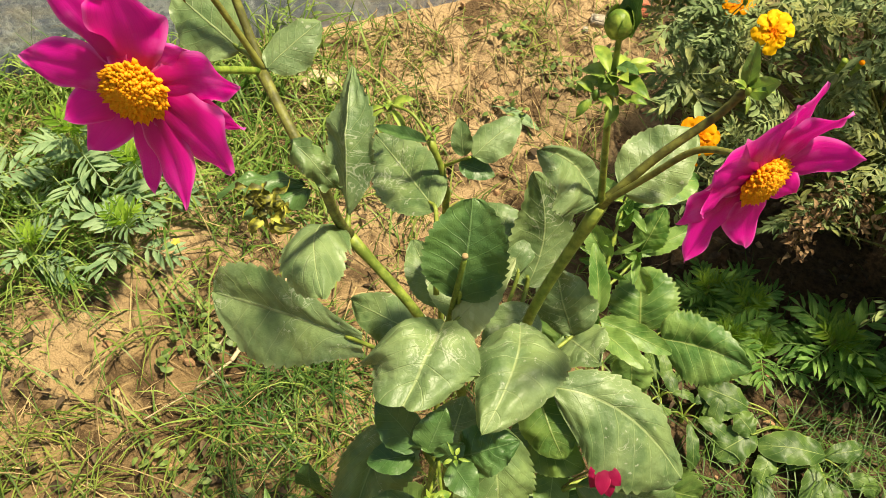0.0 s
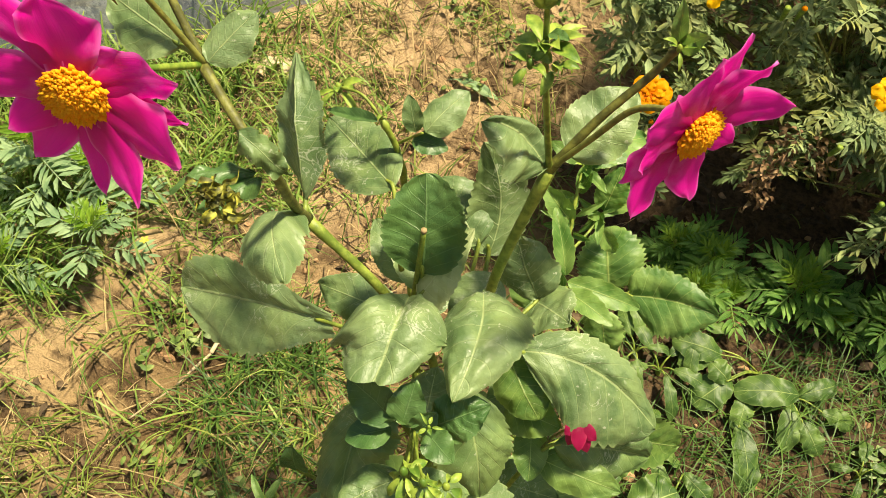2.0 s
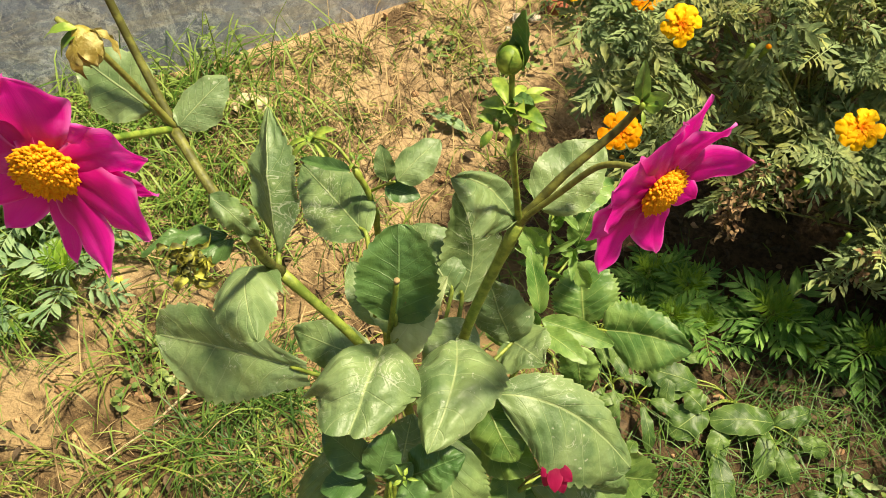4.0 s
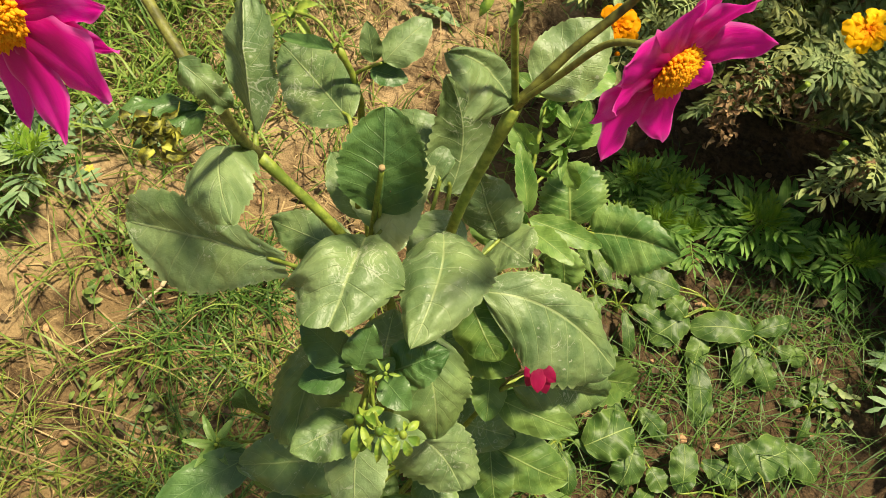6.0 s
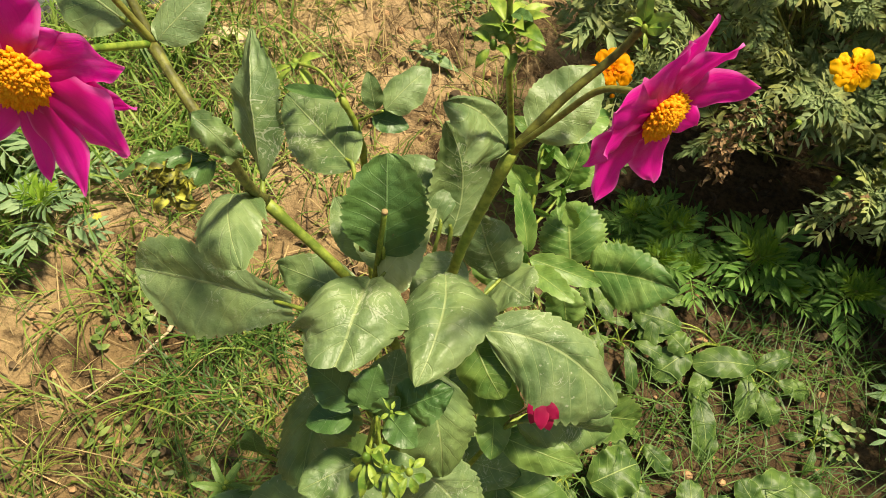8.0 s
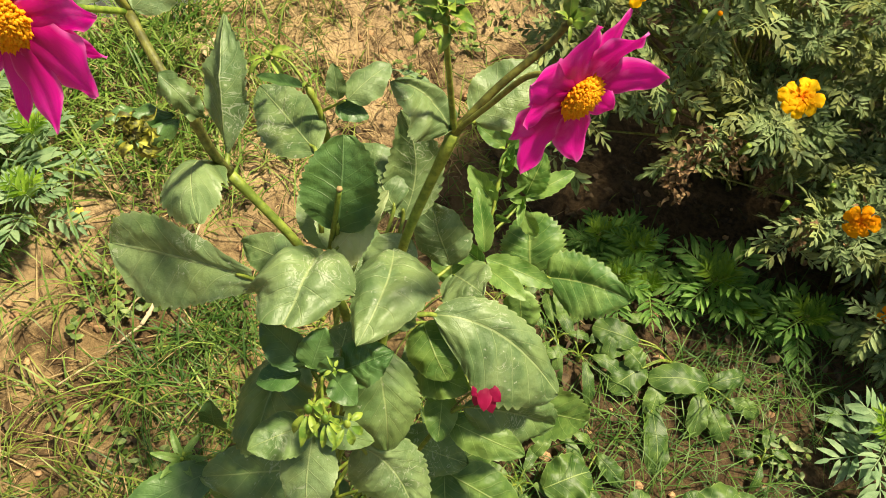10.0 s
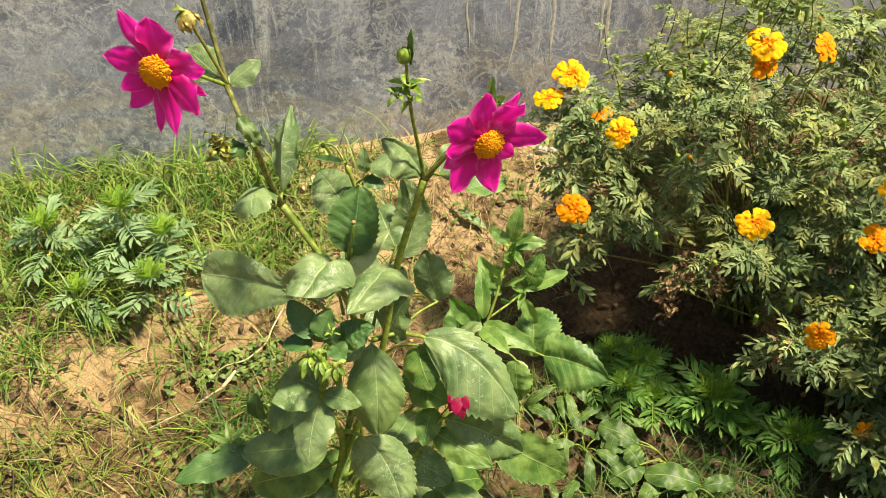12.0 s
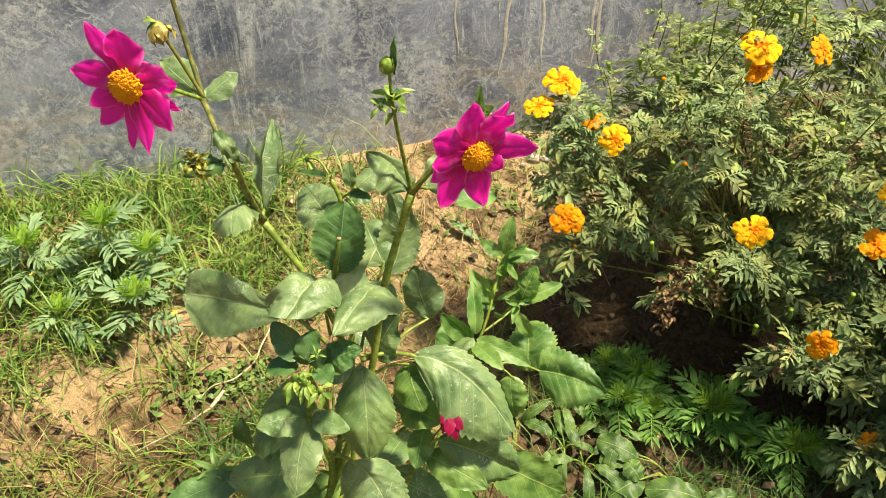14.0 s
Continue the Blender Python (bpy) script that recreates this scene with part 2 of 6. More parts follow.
def bloom_material(name, heart, rim):
    """Marigold petals: deep orange at the heart, paler towards the frilled rim, with fine ribs along them."""
    k = Nodes(name)
    uv = k.add("TexCoord").outputs["UV"]
    xy = k.add("SeparateXYZ")
    k.link(uv, xy.inputs[0])
    ribs = k.add("Mapping")
    ribs.inputs["Scale"].default_value = (0.8, 14.0, 1.0)
    k.link(uv, ribs.inputs["Vector"])
    lines = k.noise(2.0, 3.0, 0.6, ribs.outputs[0])
    shade = k.math("ADD", k.ramp(xy.outputs[0], 0.15, 0.70), k.math("MULTIPLY", k.math("SUBTRACT", lines, 0.5), 0.7), clamp=True)
    col = k.mix(shade, heart, rim)
    col = k.mix(k.math("MULTIPLY", k.random(), 0.35), col, heart)
    return k.finish(col, 0.6, lines, 0.001, 0.6, 0.15, 0.3)


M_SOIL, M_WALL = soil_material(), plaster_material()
M_RUN = mottled("cement_run", (0.58, 0.52, 0.43), (0.80, 0.74, 0.62), 90.0, 0.9, 0.0)
M_LEAF = leaf_material("dahlia_leaf", (0.065, 0.130, 0.036), (0.185, 0.265, 0.09), (0.34, 0.42, 0.19), 0.50, 0.42, 0.22, 0.45)
M_LEAF_FRESH = leaf_material("fresh_dahlia_leaf", (0.07, 0.175, 0.03), (0.21, 0.34, 0.08), (0.38, 0.48, 0.15), 0.18, 0.0, 0.3, 0.4)
# MID, LOW: leaf colours darkened to paint shade low in the plant
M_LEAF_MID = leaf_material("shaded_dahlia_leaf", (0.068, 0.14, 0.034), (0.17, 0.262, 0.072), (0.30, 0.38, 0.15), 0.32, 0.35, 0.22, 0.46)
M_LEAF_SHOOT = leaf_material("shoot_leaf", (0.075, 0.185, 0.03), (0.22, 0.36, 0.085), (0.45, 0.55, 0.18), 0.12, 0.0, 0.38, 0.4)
M_LEAF_LOW = leaf_material("low_shaded_dahlia_leaf", (0.065, 0.145, 0.024), (0.18, 0.29, 0.06), (0.34, 0.44, 0.15), 0.12, 0.0, 0.33, 0.45)
M_LEAF_DARK = leaf_material("young_and_shaded_dahlia_leaf", (0.038, 0.105, 0.022), (0.085, 0.175, 0.042), (0.16, 0.27, 0.10), 0.12, 0.0, 0.18, 0.4)
M_STEM = mottled("dahlia_stem", (0.10, 0.15, 0.018), (0.24, 0.30, 0.045), 130.0, 0.5, 0.0)
M_STEM_BROWN = mottled("brown_stem", (0.075, 0.078, 0.016), (0.20, 0.21, 0.042), 140.0, 0.55)
M_BUD = mottled("bud_green", (0.09, 0.18, 0.022), (0.30, 0.40, 0.06), 120.0, 0.45, 0.2)
M_PETAL = petal_material("magenta_petal", (0.54, 0.002, 0.18), (0.85, 0.008, 0.42), (0.92, 0.25, 0.72))
M_CRIMSON = petal_material("crimson_petal", (0.26, 0.004, 0.05), (0.45, 0.01, 0.09), (0.5, 0.05, 0.12))
M_DISC = mottled("dahlia_disc", (0.95, 0.40, 0.006), (0.98, 0.55, 0.012), 500.0, 0.7, 0.4, True, 0.3)
M_MARI = bloom_material("marigold_petal", (0.78, 0.18, 0.001), (0.92, 0.38, 0.004))
M_MARI_Y = bloom_material("yellow_marigold_petal", (0.84, 0.28, 0.001), (0.94, 0.56, 0.008))
M_MARI_LEAF = leaf_material("marigold_leaf", (0.066, 0.120, 0.029), (0.29, 0.385, 0.155), (0.36, 0.44, 0.20), 0.2, 0.0, 0.22, 0.62, 5.0, True, 0.5, (0.32, 0.34, 0.08))
M_FERN = leaf_material("young_marigold_leaf", (0.085, 0.22, 0.03), (0.24, 0.42, 0.08), (0.34, 0.50, 0.14), 0.05, 0.0, 0.4, 0.6, 5.0, True, 0.4)
M_FERN_GREY = leaf_material("greyish_marigold_leaf", (0.13, 0.24, 0.105), (0.28, 0.40, 0.20), (0.34, 0.45, 0.24), 0.2, 0.0, 0.28, 0.68, 5.0, True, 0.35)
M_HEART = leaf_material("young_marigold_heart", (0.14, 0.28, 0.02), (0.30, 0.46, 0.04), (0.40, 0.52, 0.10), 0.0, 0.0, 0.4, 0.6, 5.0, True, 0.3)
M_DRY = mottled("withered", (0.12, 0.09, 0.04), (0.32, 0.26, 0.13), 90.0, 0.85, 0.1, True, 0.5)
M_WITHERED = mottled("shrivelled_leaf", (0.13, 0.07, 0.03), (0.36, 0.24, 0.12), 90.0, 0.85, 0.1, True, 0.5)
M_LITTER = mottled("leaf_litter", (0.045, 0.03, 0.016), (0.125, 0.085, 0.045), 90.0, 0.85, 0.1, True, 0.5)
M_DOCK = leaf_material("weed_leaf", (0.045, 0.105, 0.017), (0.13, 0.22, 0.045), (0.38, 0.48, 0.17), 0.06, 0.0, 0.3, 0.45, 6.0)
M_GRASS = mottled("grass_blade", (0.065, 0.125, 0.014), (0.25, 0.30, 0.055), 20.0, 0.5, 0.3, True, 0.55)
M_WILD = mottled("wild_flower_petal", (0.42, 0.32, 0.03), (0.62, 0.52, 0.08), 120.0, 0.6, 0.3)
M_GRASS_TALL = mottled("tall_grass_blade", (0.075, 0.165, 0.02), (0.27, 0.37, 0.08), 20.0, 0.5, 0.35, True, 0.5)
M_STICK = mottled("dry_stalk", (0.34, 0.26, 0.15), (0.56, 0.46, 0.29), 60.0, 0.7)
# grass painted darker, standing in for shade among weeds and under the dahlia
M_GRASS_SHADED = mottled("shaded_grass_blade", (0.032, 0.088, 0.011), (0.11, 0.20, 0.034), 20.0, 0.5, 0.3, True, 0.5)
M_STRAW = mottled("dry_grass", (0.09, 0.055, 0.025), (0.42, 0.31, 0.15), 25.0, 0.8, 0.15, True, 0.6)
M_CLOVER = mottled("clover_leaf", (0.085, 0.15, 0.03), (0.22, 0.29, 0.075), 90.0, 0.5, 0.25, True, 0.4)
M_STONE = mottled("clod", (0.26, 0.15, 0.075), (0.46, 0.29, 0.15), 60.0, 0.95, 0.0, True, 0.3, 0.8, 0.004)
M_LEAF_PALE = leaf_material("pale_dahlia_leaf", (0.26, 0.33, 0.14), (0.42, 0.48, 0.25), (0.46, 0.52, 0.30), 0.2, 0.0, 0.3, 0.5)
M_WITHER = mottled("withered_bud", (0.07, 0.075, 0.015), (0.36, 0.36, 0.04), 190.0, 0.6)
M_BUD_SCALE = mottled("bud_scale", (0.22, 0.17, 0.03), (0.58, 0.52, 0.20), 170.0, 0.55, 0.2, False, 0.5)
M_BRICK = mottled("broken_brick", (0.30, 0.085, 0.045), (0.46, 0.17, 0.10), 70.0, 0.9, 0.0, False, 0.2, 0.9, 0.003)
M_PALE = mottled("pale_stone", (0.32, 0.28, 0.22), (0.54, 0.48, 0.39), 80.0, 0.85, 0.0, False, 0.2, 0.8, 0.003)


# ---- mesh helpers ----
def part(name, bm, material, parent=None, label="", smooth=True):
    data = bpy.data.meshes.new(name)
    bm.to_mesh(data)
    bm.free()
    data.materials.append(material)
    if smooth:
        data.polygons.foreach_set("use_smooth", [True] * len(data.polygons))
    ob = new(name, data)
    if parent:
        ob.parent = parent
        top = parent
        while top.parent:
            top = top.parent
        ob.matrix_parent_inverse = Matrix.Translation(-top.location) if parent == top else Matrix.Identity(4)
    return tagged(ob, label)


def raw(name, verts, faces, material, parent=None, label="", uvs=None, smooth=True):
    """A mesh object out of computed arrays."""
    data = bpy.data.meshes.new(name)
    data.from_pydata(np.asarray(verts).tolist(), [], [list(f) for f in faces])
    data.materials.append(material)
    if uvs is not None:
        layer = data.uv_layers.new(name="UVMap")
        idx = np.empty(len(data.loops), dtype=np.int32)
        data.loops.foreach_get("vertex_index", idx)
        layer.data.foreach_set("uv", np.asarray(uvs, dtype=np.float32)[idx].ravel())
    if smooth:
        data.polygons.foreach_set("use_smooth", [True] * len(data.polygons))
    ob = new(name, data)
    if parent:
        ob.parent = parent
        ob.matrix_parent_inverse = Matrix.Translation(-parent.location) if not parent.parent else Matrix.Identity(4)
    return tagged(ob, label)


def thing(name, at, label, category, group="", kind=""):
    ob = new(name)
    ob.location = at
    ob.empty_display_size = 0.05
    return tagged(ob, label, category, group, kind)


def spline(points, steps):
    """A smooth line through a few points."""
    p = [Vector(q) for q in points]
    p = [p[0] * 2 - p[1]] + p + [p[-1] * 2 - p[-2]]
    out = []
    for i in range(1, len(p) - 2):
        for k in range(steps):
            t = k / steps
            a, b, c, d = p[i - 1], p[i], p[i + 1], p[i + 2]
            out.append(0.5 * ((2 * b) + (c - a) * t + (2 * a - 5 * b + 4 * c - d) * t * t + (3 * b - a - 3 * c + d) * t ** 3))
    out.append(p[-2])
    return out


def tube(points, r0, r1, steps=6, sides=8, knots=(), bm=None):
    """A tapered stalk along a smooth line, swollen at the knots (0 to 1 along it)."""
    bm = bm or bmesh.new()
    line = spline(points, steps)
    rings = []
    n = len(line) - 1
    side = Vector((1, 0, 0))
    for i, q in enumerate(line):
        ahead = (line[min(i + 1, n)] - line[max(i - 1, 0)]).normalized()
        if abs(side.dot(ahead)) > 0.9:
            side = Vector((0, 1, 0))
        e = (side - ahead * side.dot(ahead)).normalized()
        f = ahead.cross(e)
        side = e
        t = i / n
        r = r0 + (r1 - r0) * t
        for kn in knots:
            r *= 1 + 0.45 * math.exp(-((t - kn) / 0.025) ** 2)
        rings.append([bm.verts.new(q + (e * math.cos(a) + f * math.sin(a)) * r) for a in (math.tau * k / sides for k in range(sides))])
    for a, b in zip(rings, rings[1:]):
        for k in range(sides):
            bm.faces.new((a[k], a[(k + 1) % sides], b[(k + 1) % sides], b[k]))
    bm.faces.new(rings[0][::-1])
    bm.faces.new(rings[-1])
    return bm


def ovate(u):
    return 1.78 * u ** 0.6 * (1 - u) ** 0.68 * (1.2 - 0.34 * u)


def obovate(u):
    """Narrow towards the stalk, broadest past the middle, with a rounded end."""
    return max(0.0, (0.14 + 1.05 * u ** 1.1) * (1 - u ** 2.4) ** 0.6)


def rounded(u):
    """A broad blade with a round base and a short point."""
    return max(0.0, math.sin(math.pi * u ** 0.88)) ** 0.5 * (1.03 - 0.06 * u)


def blunt(u):
    """A broad blade that ends in a wide curve."""
    return max(0.0, math.sin(math.pi * (0.03 + 0.91 * u))) ** 0.45


def petal_shape(u):
    return max(0.0, 0.34 * (1 - u) ** 2 + 0.98 * max(0.0, math.sin(math.pi * u ** 1.12)) ** 0.85 + 0.05 * (1 - u))


def oblong(u):
    return min(1.0, 1.1 * math.sin(math.pi * (0.04 + 0.94 * u)) ** 0.55) * (0.75 + 0.3 * u)


def lance(u):
    return math.sin(math.pi * u ** 0.85) ** 0.9


def saw(i):
    """The outline of forward-pointing teeth, four steps to a tooth."""
    return (-0.45, 0.15, 0.75, 1.0)[i % 4]


def blade(base, tip, face, width, shape=ovate, fold=0.18, arch=0.08, cup=0.0, wave=0.04, teeth=0.028, twist=0.0, curl=0.0, nu=26, nv=8, seed=0, bm=None, quilt=0.0, mid=None, left=None, right=None, lip=0.0):
    """A leaf or petal from base to tip, its upper side towards face. fold: the halves rise from the rib; arch: the rib bows; cup: the edges bend down;
    quilt: the skin swells between the side veins. With mid, left and right the rib bends through mid and the halves reach out to left and right; lip: the tip rolls up."""
    bm = bm or bmesh.new()
    uv = bm.loops.layers.uv.verify()
    base, tip, face = Vector(base), Vector(tip), Vector(face)
    if mid is not None:
        mid, left, right = Vector(mid), Vector(left), Vector(right)
        bend = mid * 2 - (base + tip) / 2
        width = (left - mid).length + (right - mid).length
        hips = shape(0.5)
        at_mid = (tip - base).normalized()
    e1 = tip - base
    length = e1.length
    e1.normalize()
    e3 = (face - e1 * face.dot(e1)).normalized()
    e2 = e3.cross(e1)
    grid, co = [], {}
    for i in range(nu + 1):
        u = i / nu
        w = max(shape(u), 0.0) * width / 2
        row = []
        if mid is not None:
            rib = base * (1 - u) ** 2 + bend * 2 * u * (1 - u) + tip * u * u
            along_rib = ((bend - base) * (1 - u) + (tip - bend) * u).normalized()
            swing = at_mid.rotation_difference(along_rib)
            reach = (swing @ (right - mid), swing @ (left - mid))
            up = along_rib.cross(reach[1] - reach[0]).normalized()
            if up.dot(face) < 0:
                up = -up
            scale = max(shape(u), 0.0) / hips
        for j in range(nv + 1):
            v = 2 * j / nv - 1
            edge = abs(v)
            jag = along = 0.0
            if teeth and edge > 0.99 and 0.06 < u < 0.985:
                jag = teeth * saw(i) * (1.0 + 0.5 * noise.noise((i * 0.4, v + seed, seed * 2.3)))
                along = jag * 0.10
            swell = 0.0
            if quilt:
                phase = u * 7.0 - edge * 1.7
                swell = quilt * width * (0.75 + 1.1 * noise.noise((u * 5 + seed * 1.3, v * 2.5, seed + 4))) * (0.5 - 0.5 * math.cos(math.tau * phase)) * min(1.0, edge * 3.0) * (1 - edge ** 4) * math.sin(math.pi * u) ** 0.5
                swell += 1.3 * quilt * width * noise.noise((u * 8 + seed, v * 4, seed)) + 0.7 * quilt * width * noise.noise((u * 19 + seed, v * 9, seed))
            ripple = wave * width * noise.noise((u * 4 + seed * 7.1, v * 1.6 + seed * 3.3, seed * 1.7)) * (0.4 + edge)
            if wave:
                ripple += wave * width * 0.9 * math.sin(u * 17 + seed + 2.1 * v) * edge * edge
            if mid is not None:
                out = reach[1 if v > 0 else 0] * (scale * (edge + jag))
                bulge = fold * width * scale * (edge - edge * edge) * 0.8
                place = rib + out + along_rib * along * length + up * (bulge + ripple + swell + lip * length * max(0.0, u - 0.80 + 0.06 * edge) ** 2 * 12)
                vert = bm.verts.new(place)
            else:
                out = w * v * (1 + jag)
                lift = arch * length * 4 * u * (1 - u) + fold * abs(out) - cup * out * out / max(width, 1e-4) * 2
                lift += ripple + swell - curl * length * u ** 3
                ang = twist * (u - 0.3)
                o2 = out * math.cos(ang) - lift * math.sin(ang)
                l2 = out * math.sin(ang) + lift * math.cos(ang)
                vert = bm.verts.new(base + e1 * (u + along) * length + e2 * o2 + e3 * l2)
            co[vert] = (u, 0.5 + v / 2)
            row.append(vert)
        grid.append(row)
    for a, b in zip(grid, grid[1:]):
        for k in range(nv):
            f = bm.faces.new((a[k], a[k + 1], b[k + 1], b[k]))
            for lp in f.loops:
                lp[uv].uv = co[lp.vert]
    return bm


def slope(x, y):
    """The height of the bank that rises to the wall."""
    s = -0.497 * x + 0.868 * y
    return 0.2558 * np.clip(s, -0.55, 1.16)


GRID = np.random.RandomState(3).rand(4, 64, 64)


def lumps(x, y, scale, layer=0):
    """Smooth random heights from -1 to 1."""
    gx, gy = np.asarray(x) * scale + 17.3, np.asarray(y) * scale + 9.1
    ix, iy = np.floor(gx).astype(int), np.floor(gy).astype(int)
    fx, fy = gx - ix, gy - iy
    fx, fy = fx * fx * (3 - 2 * fx), fy * fy * (3 - 2 * fy)
    g = GRID[layer]
    a, b = g[ix % 64, iy % 64], g[(ix + 1) % 64, iy % 64]
    c, d = g[ix % 64, (iy + 1) % 64], g[(ix + 1) % 64, (iy + 1) % 64]
    return 2 * (a * (1 - fx) * (1 - fy) + b * fx * (1 - fy) + c * (1 - fx) * fy + d * fx * fy) - 1


def height(x, y):
    return slope(x, y) + 0.012 * lumps(x, y, 5.0) + 0.007 * lumps(x, y, 17.0, 1) + 0.0035 * lumps(x, y, 60.0, 2)


def on_ground(x, y, up=0.0):
    return Vector((x, y, float(height(x, y)) + up))


def by_wall(a, s, z=0.0):
    """A place a metres along the wall and s metres out from the middle of the bed towards it."""
    return Vector((0.868 * a - 0.497 * s, 0.497 * a + 0.868 * s, z))


# ---- ground and wall ----
span = np.sinh(np.linspace(-1, 1, 301) * 8.6) * 0.06
span = np.clip(span, -900, 900)
gx, gy = np.meshgrid(span + 0.05, span + 0.45, indexing="ij")
gz = height(gx, gy)
n_side = len(span)
quad = np.arange(n_side * n_side).reshape(n_side, n_side)
quads = np.stack([quad[:-1, :-1], quad[1:, :-1], quad[1:, 1:], quad[:-1, 1:]], -1).reshape(-1, 4)
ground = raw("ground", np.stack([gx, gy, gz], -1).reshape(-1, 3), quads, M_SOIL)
tagged(ground, "dry brown garden soil in a bank that rises to the wall", "ground", kind="structure")

WALL_S, WALL_TOP = 1.135, 2.3


def wall_block():
    bm = bmesh.new()
    cols, levels = 120, (0.0, 0.3, 0.45, 0.6, 0.8, 1.1, 1.6, WALL_TOP)
    loops = []
    for i in range(cols + 1):
        a = -5.0 + 10.0 * i / cols
        front = [bm.verts.new(by_wall(a, WALL_S, z)) for z in levels]
        back = [bm.verts.new(by_wall(a, WALL_S + 0.23, z)) for z in reversed(levels)]
        loops.append(front + back)
    for p, q in zip(loops, loops[1:]):
        for k in range(len(p)):
            m = (k + 1) % len(p)
            bm.faces.new((p[k], q[k], q[m], p[m]))
    bm.faces.new(loops[0])
    bm.faces.new(loops[-1][::-1])
    bmesh.ops.recalc_face_normals(bm, faces=bm.faces[:])
    return bm


wall = part("wall_north", wall_block(), M_WALL, smooth=False)
tagged(wall, "dark grey plastered garden wall with pale scuffs and mud splashes", "wall", kind="structure")


def cement_run(a, top, bottom, width, bend, seed):
    """A thin run of cement that dribbled down the wall."""
    bm = bmesh.new()
    rnd = random.Random(seed)
    n = 60
    rows = []
    for i in range(n + 1):
        t = i / n
        z = top + (bottom - top) * t
        x = a + 0.003 * math.sin(t * 13 + seed) + 0.0025 * math.sin(t * 41 + seed * 2) + (bend * max(0.0, t - 0.72) / 0.28 if bend else 0)
        w = width * (0.5 + 0.35 * rnd.random()) * (1 if t < 0.92 else max(0.12, (1 - t) / 0.08))
        rows.append([bm.verts.new(by_wall(x + k * w, WALL_S - 0.0003 - h, z)) for k, h in ((-0.5, 0.0), (-0.25, 0.0003), (0.25, 0.0003), (0.5, 0.0))])
    for p, q in zip(rows, rows[1:]):
        for k in range(3):
            bm.faces.new((p[k], p[k + 1], q[k + 1], q[k]))
    return bm


for k, (a, bottom, width, bend) in enumerate(((0.486, 0.50, 0.008, 0.0), (0.622, 0.44, 0.011, -0.04), (0.686, 0.455, 0.010, 0.0), (0.808, 0.47, 0.009, 0.0), (0.829, 0.44, 0.013, -0.01), (0.588, 0.57, 0.005, 0.0), (0.755, 0.60, 0.005, 0.0))):
    part("cement_run", cement_run(a, 1.4, bottom, width, bend, k), M_RUN, wall)


# ---- dahlia ----
dahlia = thing("dahlia_plant", on_ground(-0.03, 0.10), "tall dahlia with dusty grey-green leaves and two magenta flowers", "plant")


def stalk(points, r0, r1, material=None, knots=(), parent=None, name="stem"):
    return part(name, tube(points, r0 * 0.58, r1 * 0.58, 6, 9, knots), material or M_STEM, parent or dahlia)


def leaf(base, tip, face, width, material=None, parent=None, origin=None, label="", name="leaf", stem_r=0.0022, **form):
    """A leaf blade, with a petiole from origin where that shows."""
    global LEAVES
    LEAVES += 1
    form.setdefault("seed", LEAVES * 1.37)
    form.setdefault("quilt", 0.014 if width > 0.045 else 0.0)
    form.setdefault("nu", 48 if width > 0.045 else 28)
    form.setdefault("nv", 14 if width > 0.045 else 8)
    ob = part(name, blade(base, tip, face, width, **form), material or M_LEAF, parent or dahlia, label)
    base, tip = Vector(base), Vector(tip)
    if origin:
        a, b = Vector(origin), base + (tip - base) * 0.10
        mid = a.lerp(base, 0.5) + Vector((0, 0, 0.12 * (base - a).length))
        part("petiole", tube([a, mid, base, b], stem_r, stem_r * 0.55, 5, 7), M_STEM, ob)
    return ob


def shaped_leaf(base, mid, tip, left, right, face, material=None, origin=None, label="", stem_r=0.0026, **form):
    """A large leaf whose rib bends through mid and whose halves hang to left and right."""
    form.setdefault("teeth", 0.05)
    form.setdefault("wave", 0.03)
    return leaf(base, tip, face, 0.1, material, None, origin, label, "leaf", stem_r, mid=mid, left=left, right=right, nu=56, nv=18, quilt=form.pop("quilt", 0.015), **form)


LEAVES = 0
FRESH, DARK = M_LEAF_FRESH, M_LEAF_DARK

# stems
stalk([(-0.03, 0.10, 0.0), (0.004, 0.085, 0.362), (0.028, 0.07, 0.465), (0.04, 0.06, 0.54), (0.038, 0.03, 0.643), (0.05, 0.03, 0.73)], 0.0095, 0.0045, None, (0.62, 0.86))
stalk([(0.026, 0.073, 0.46), (0.044, 0.10, 0.58), (0.045, 0.117, 0.68), (0.012, 0.122, 0.76), (-0.042, 0.132, 0.828)], 0.0072, 0.0062, None, (0.98,))
stalk([(-0.042, 0.132, 0.828), (-0.034, 0.10, 0.885), (-0.028, 0.075, 0.942), (-0.042, 0.08, 0.968), (-0.068, 0.106, 0.985)], 0.0062, 0.0048, M_STEM_BROWN, (0.0, 0.55, 0.98))
stalk([(-0.066, 0.106, 0.982), (-0.086, 0.125, 1.02), (-0.10, 0.135, 1.075), (-0.112, 0.14, 1.16)], 0.0045, 0.0034, M_STEM_BROWN)
stalk([(-0.066, 0.106, 0.985), (-0.075, 0.098, 1.02), (-0.083, 0.085, 1.06), (-0.085, 0.074, 1.078), (-0.076, 0.07, 1.074)], 0.0032, 0.0024, M_STEM_BROWN)
stalk([(-0.068, 0.108, 0.983), (-0.072, 0.07, 1.012), (-0.075, 0.04, 1.034), (-0.078, 0.026, 1.041)], 0.0036, 0.003, M_BUD)
stalk([(0.024, 0.074, 0.45), (0.062, 0.115, 0.58), (0.078, 0.135, 0.67), (0.09, 0.148, 0.76), (0.124, 0.152, 0.882)], 0.0078, 0.0068, None, (0.98,))
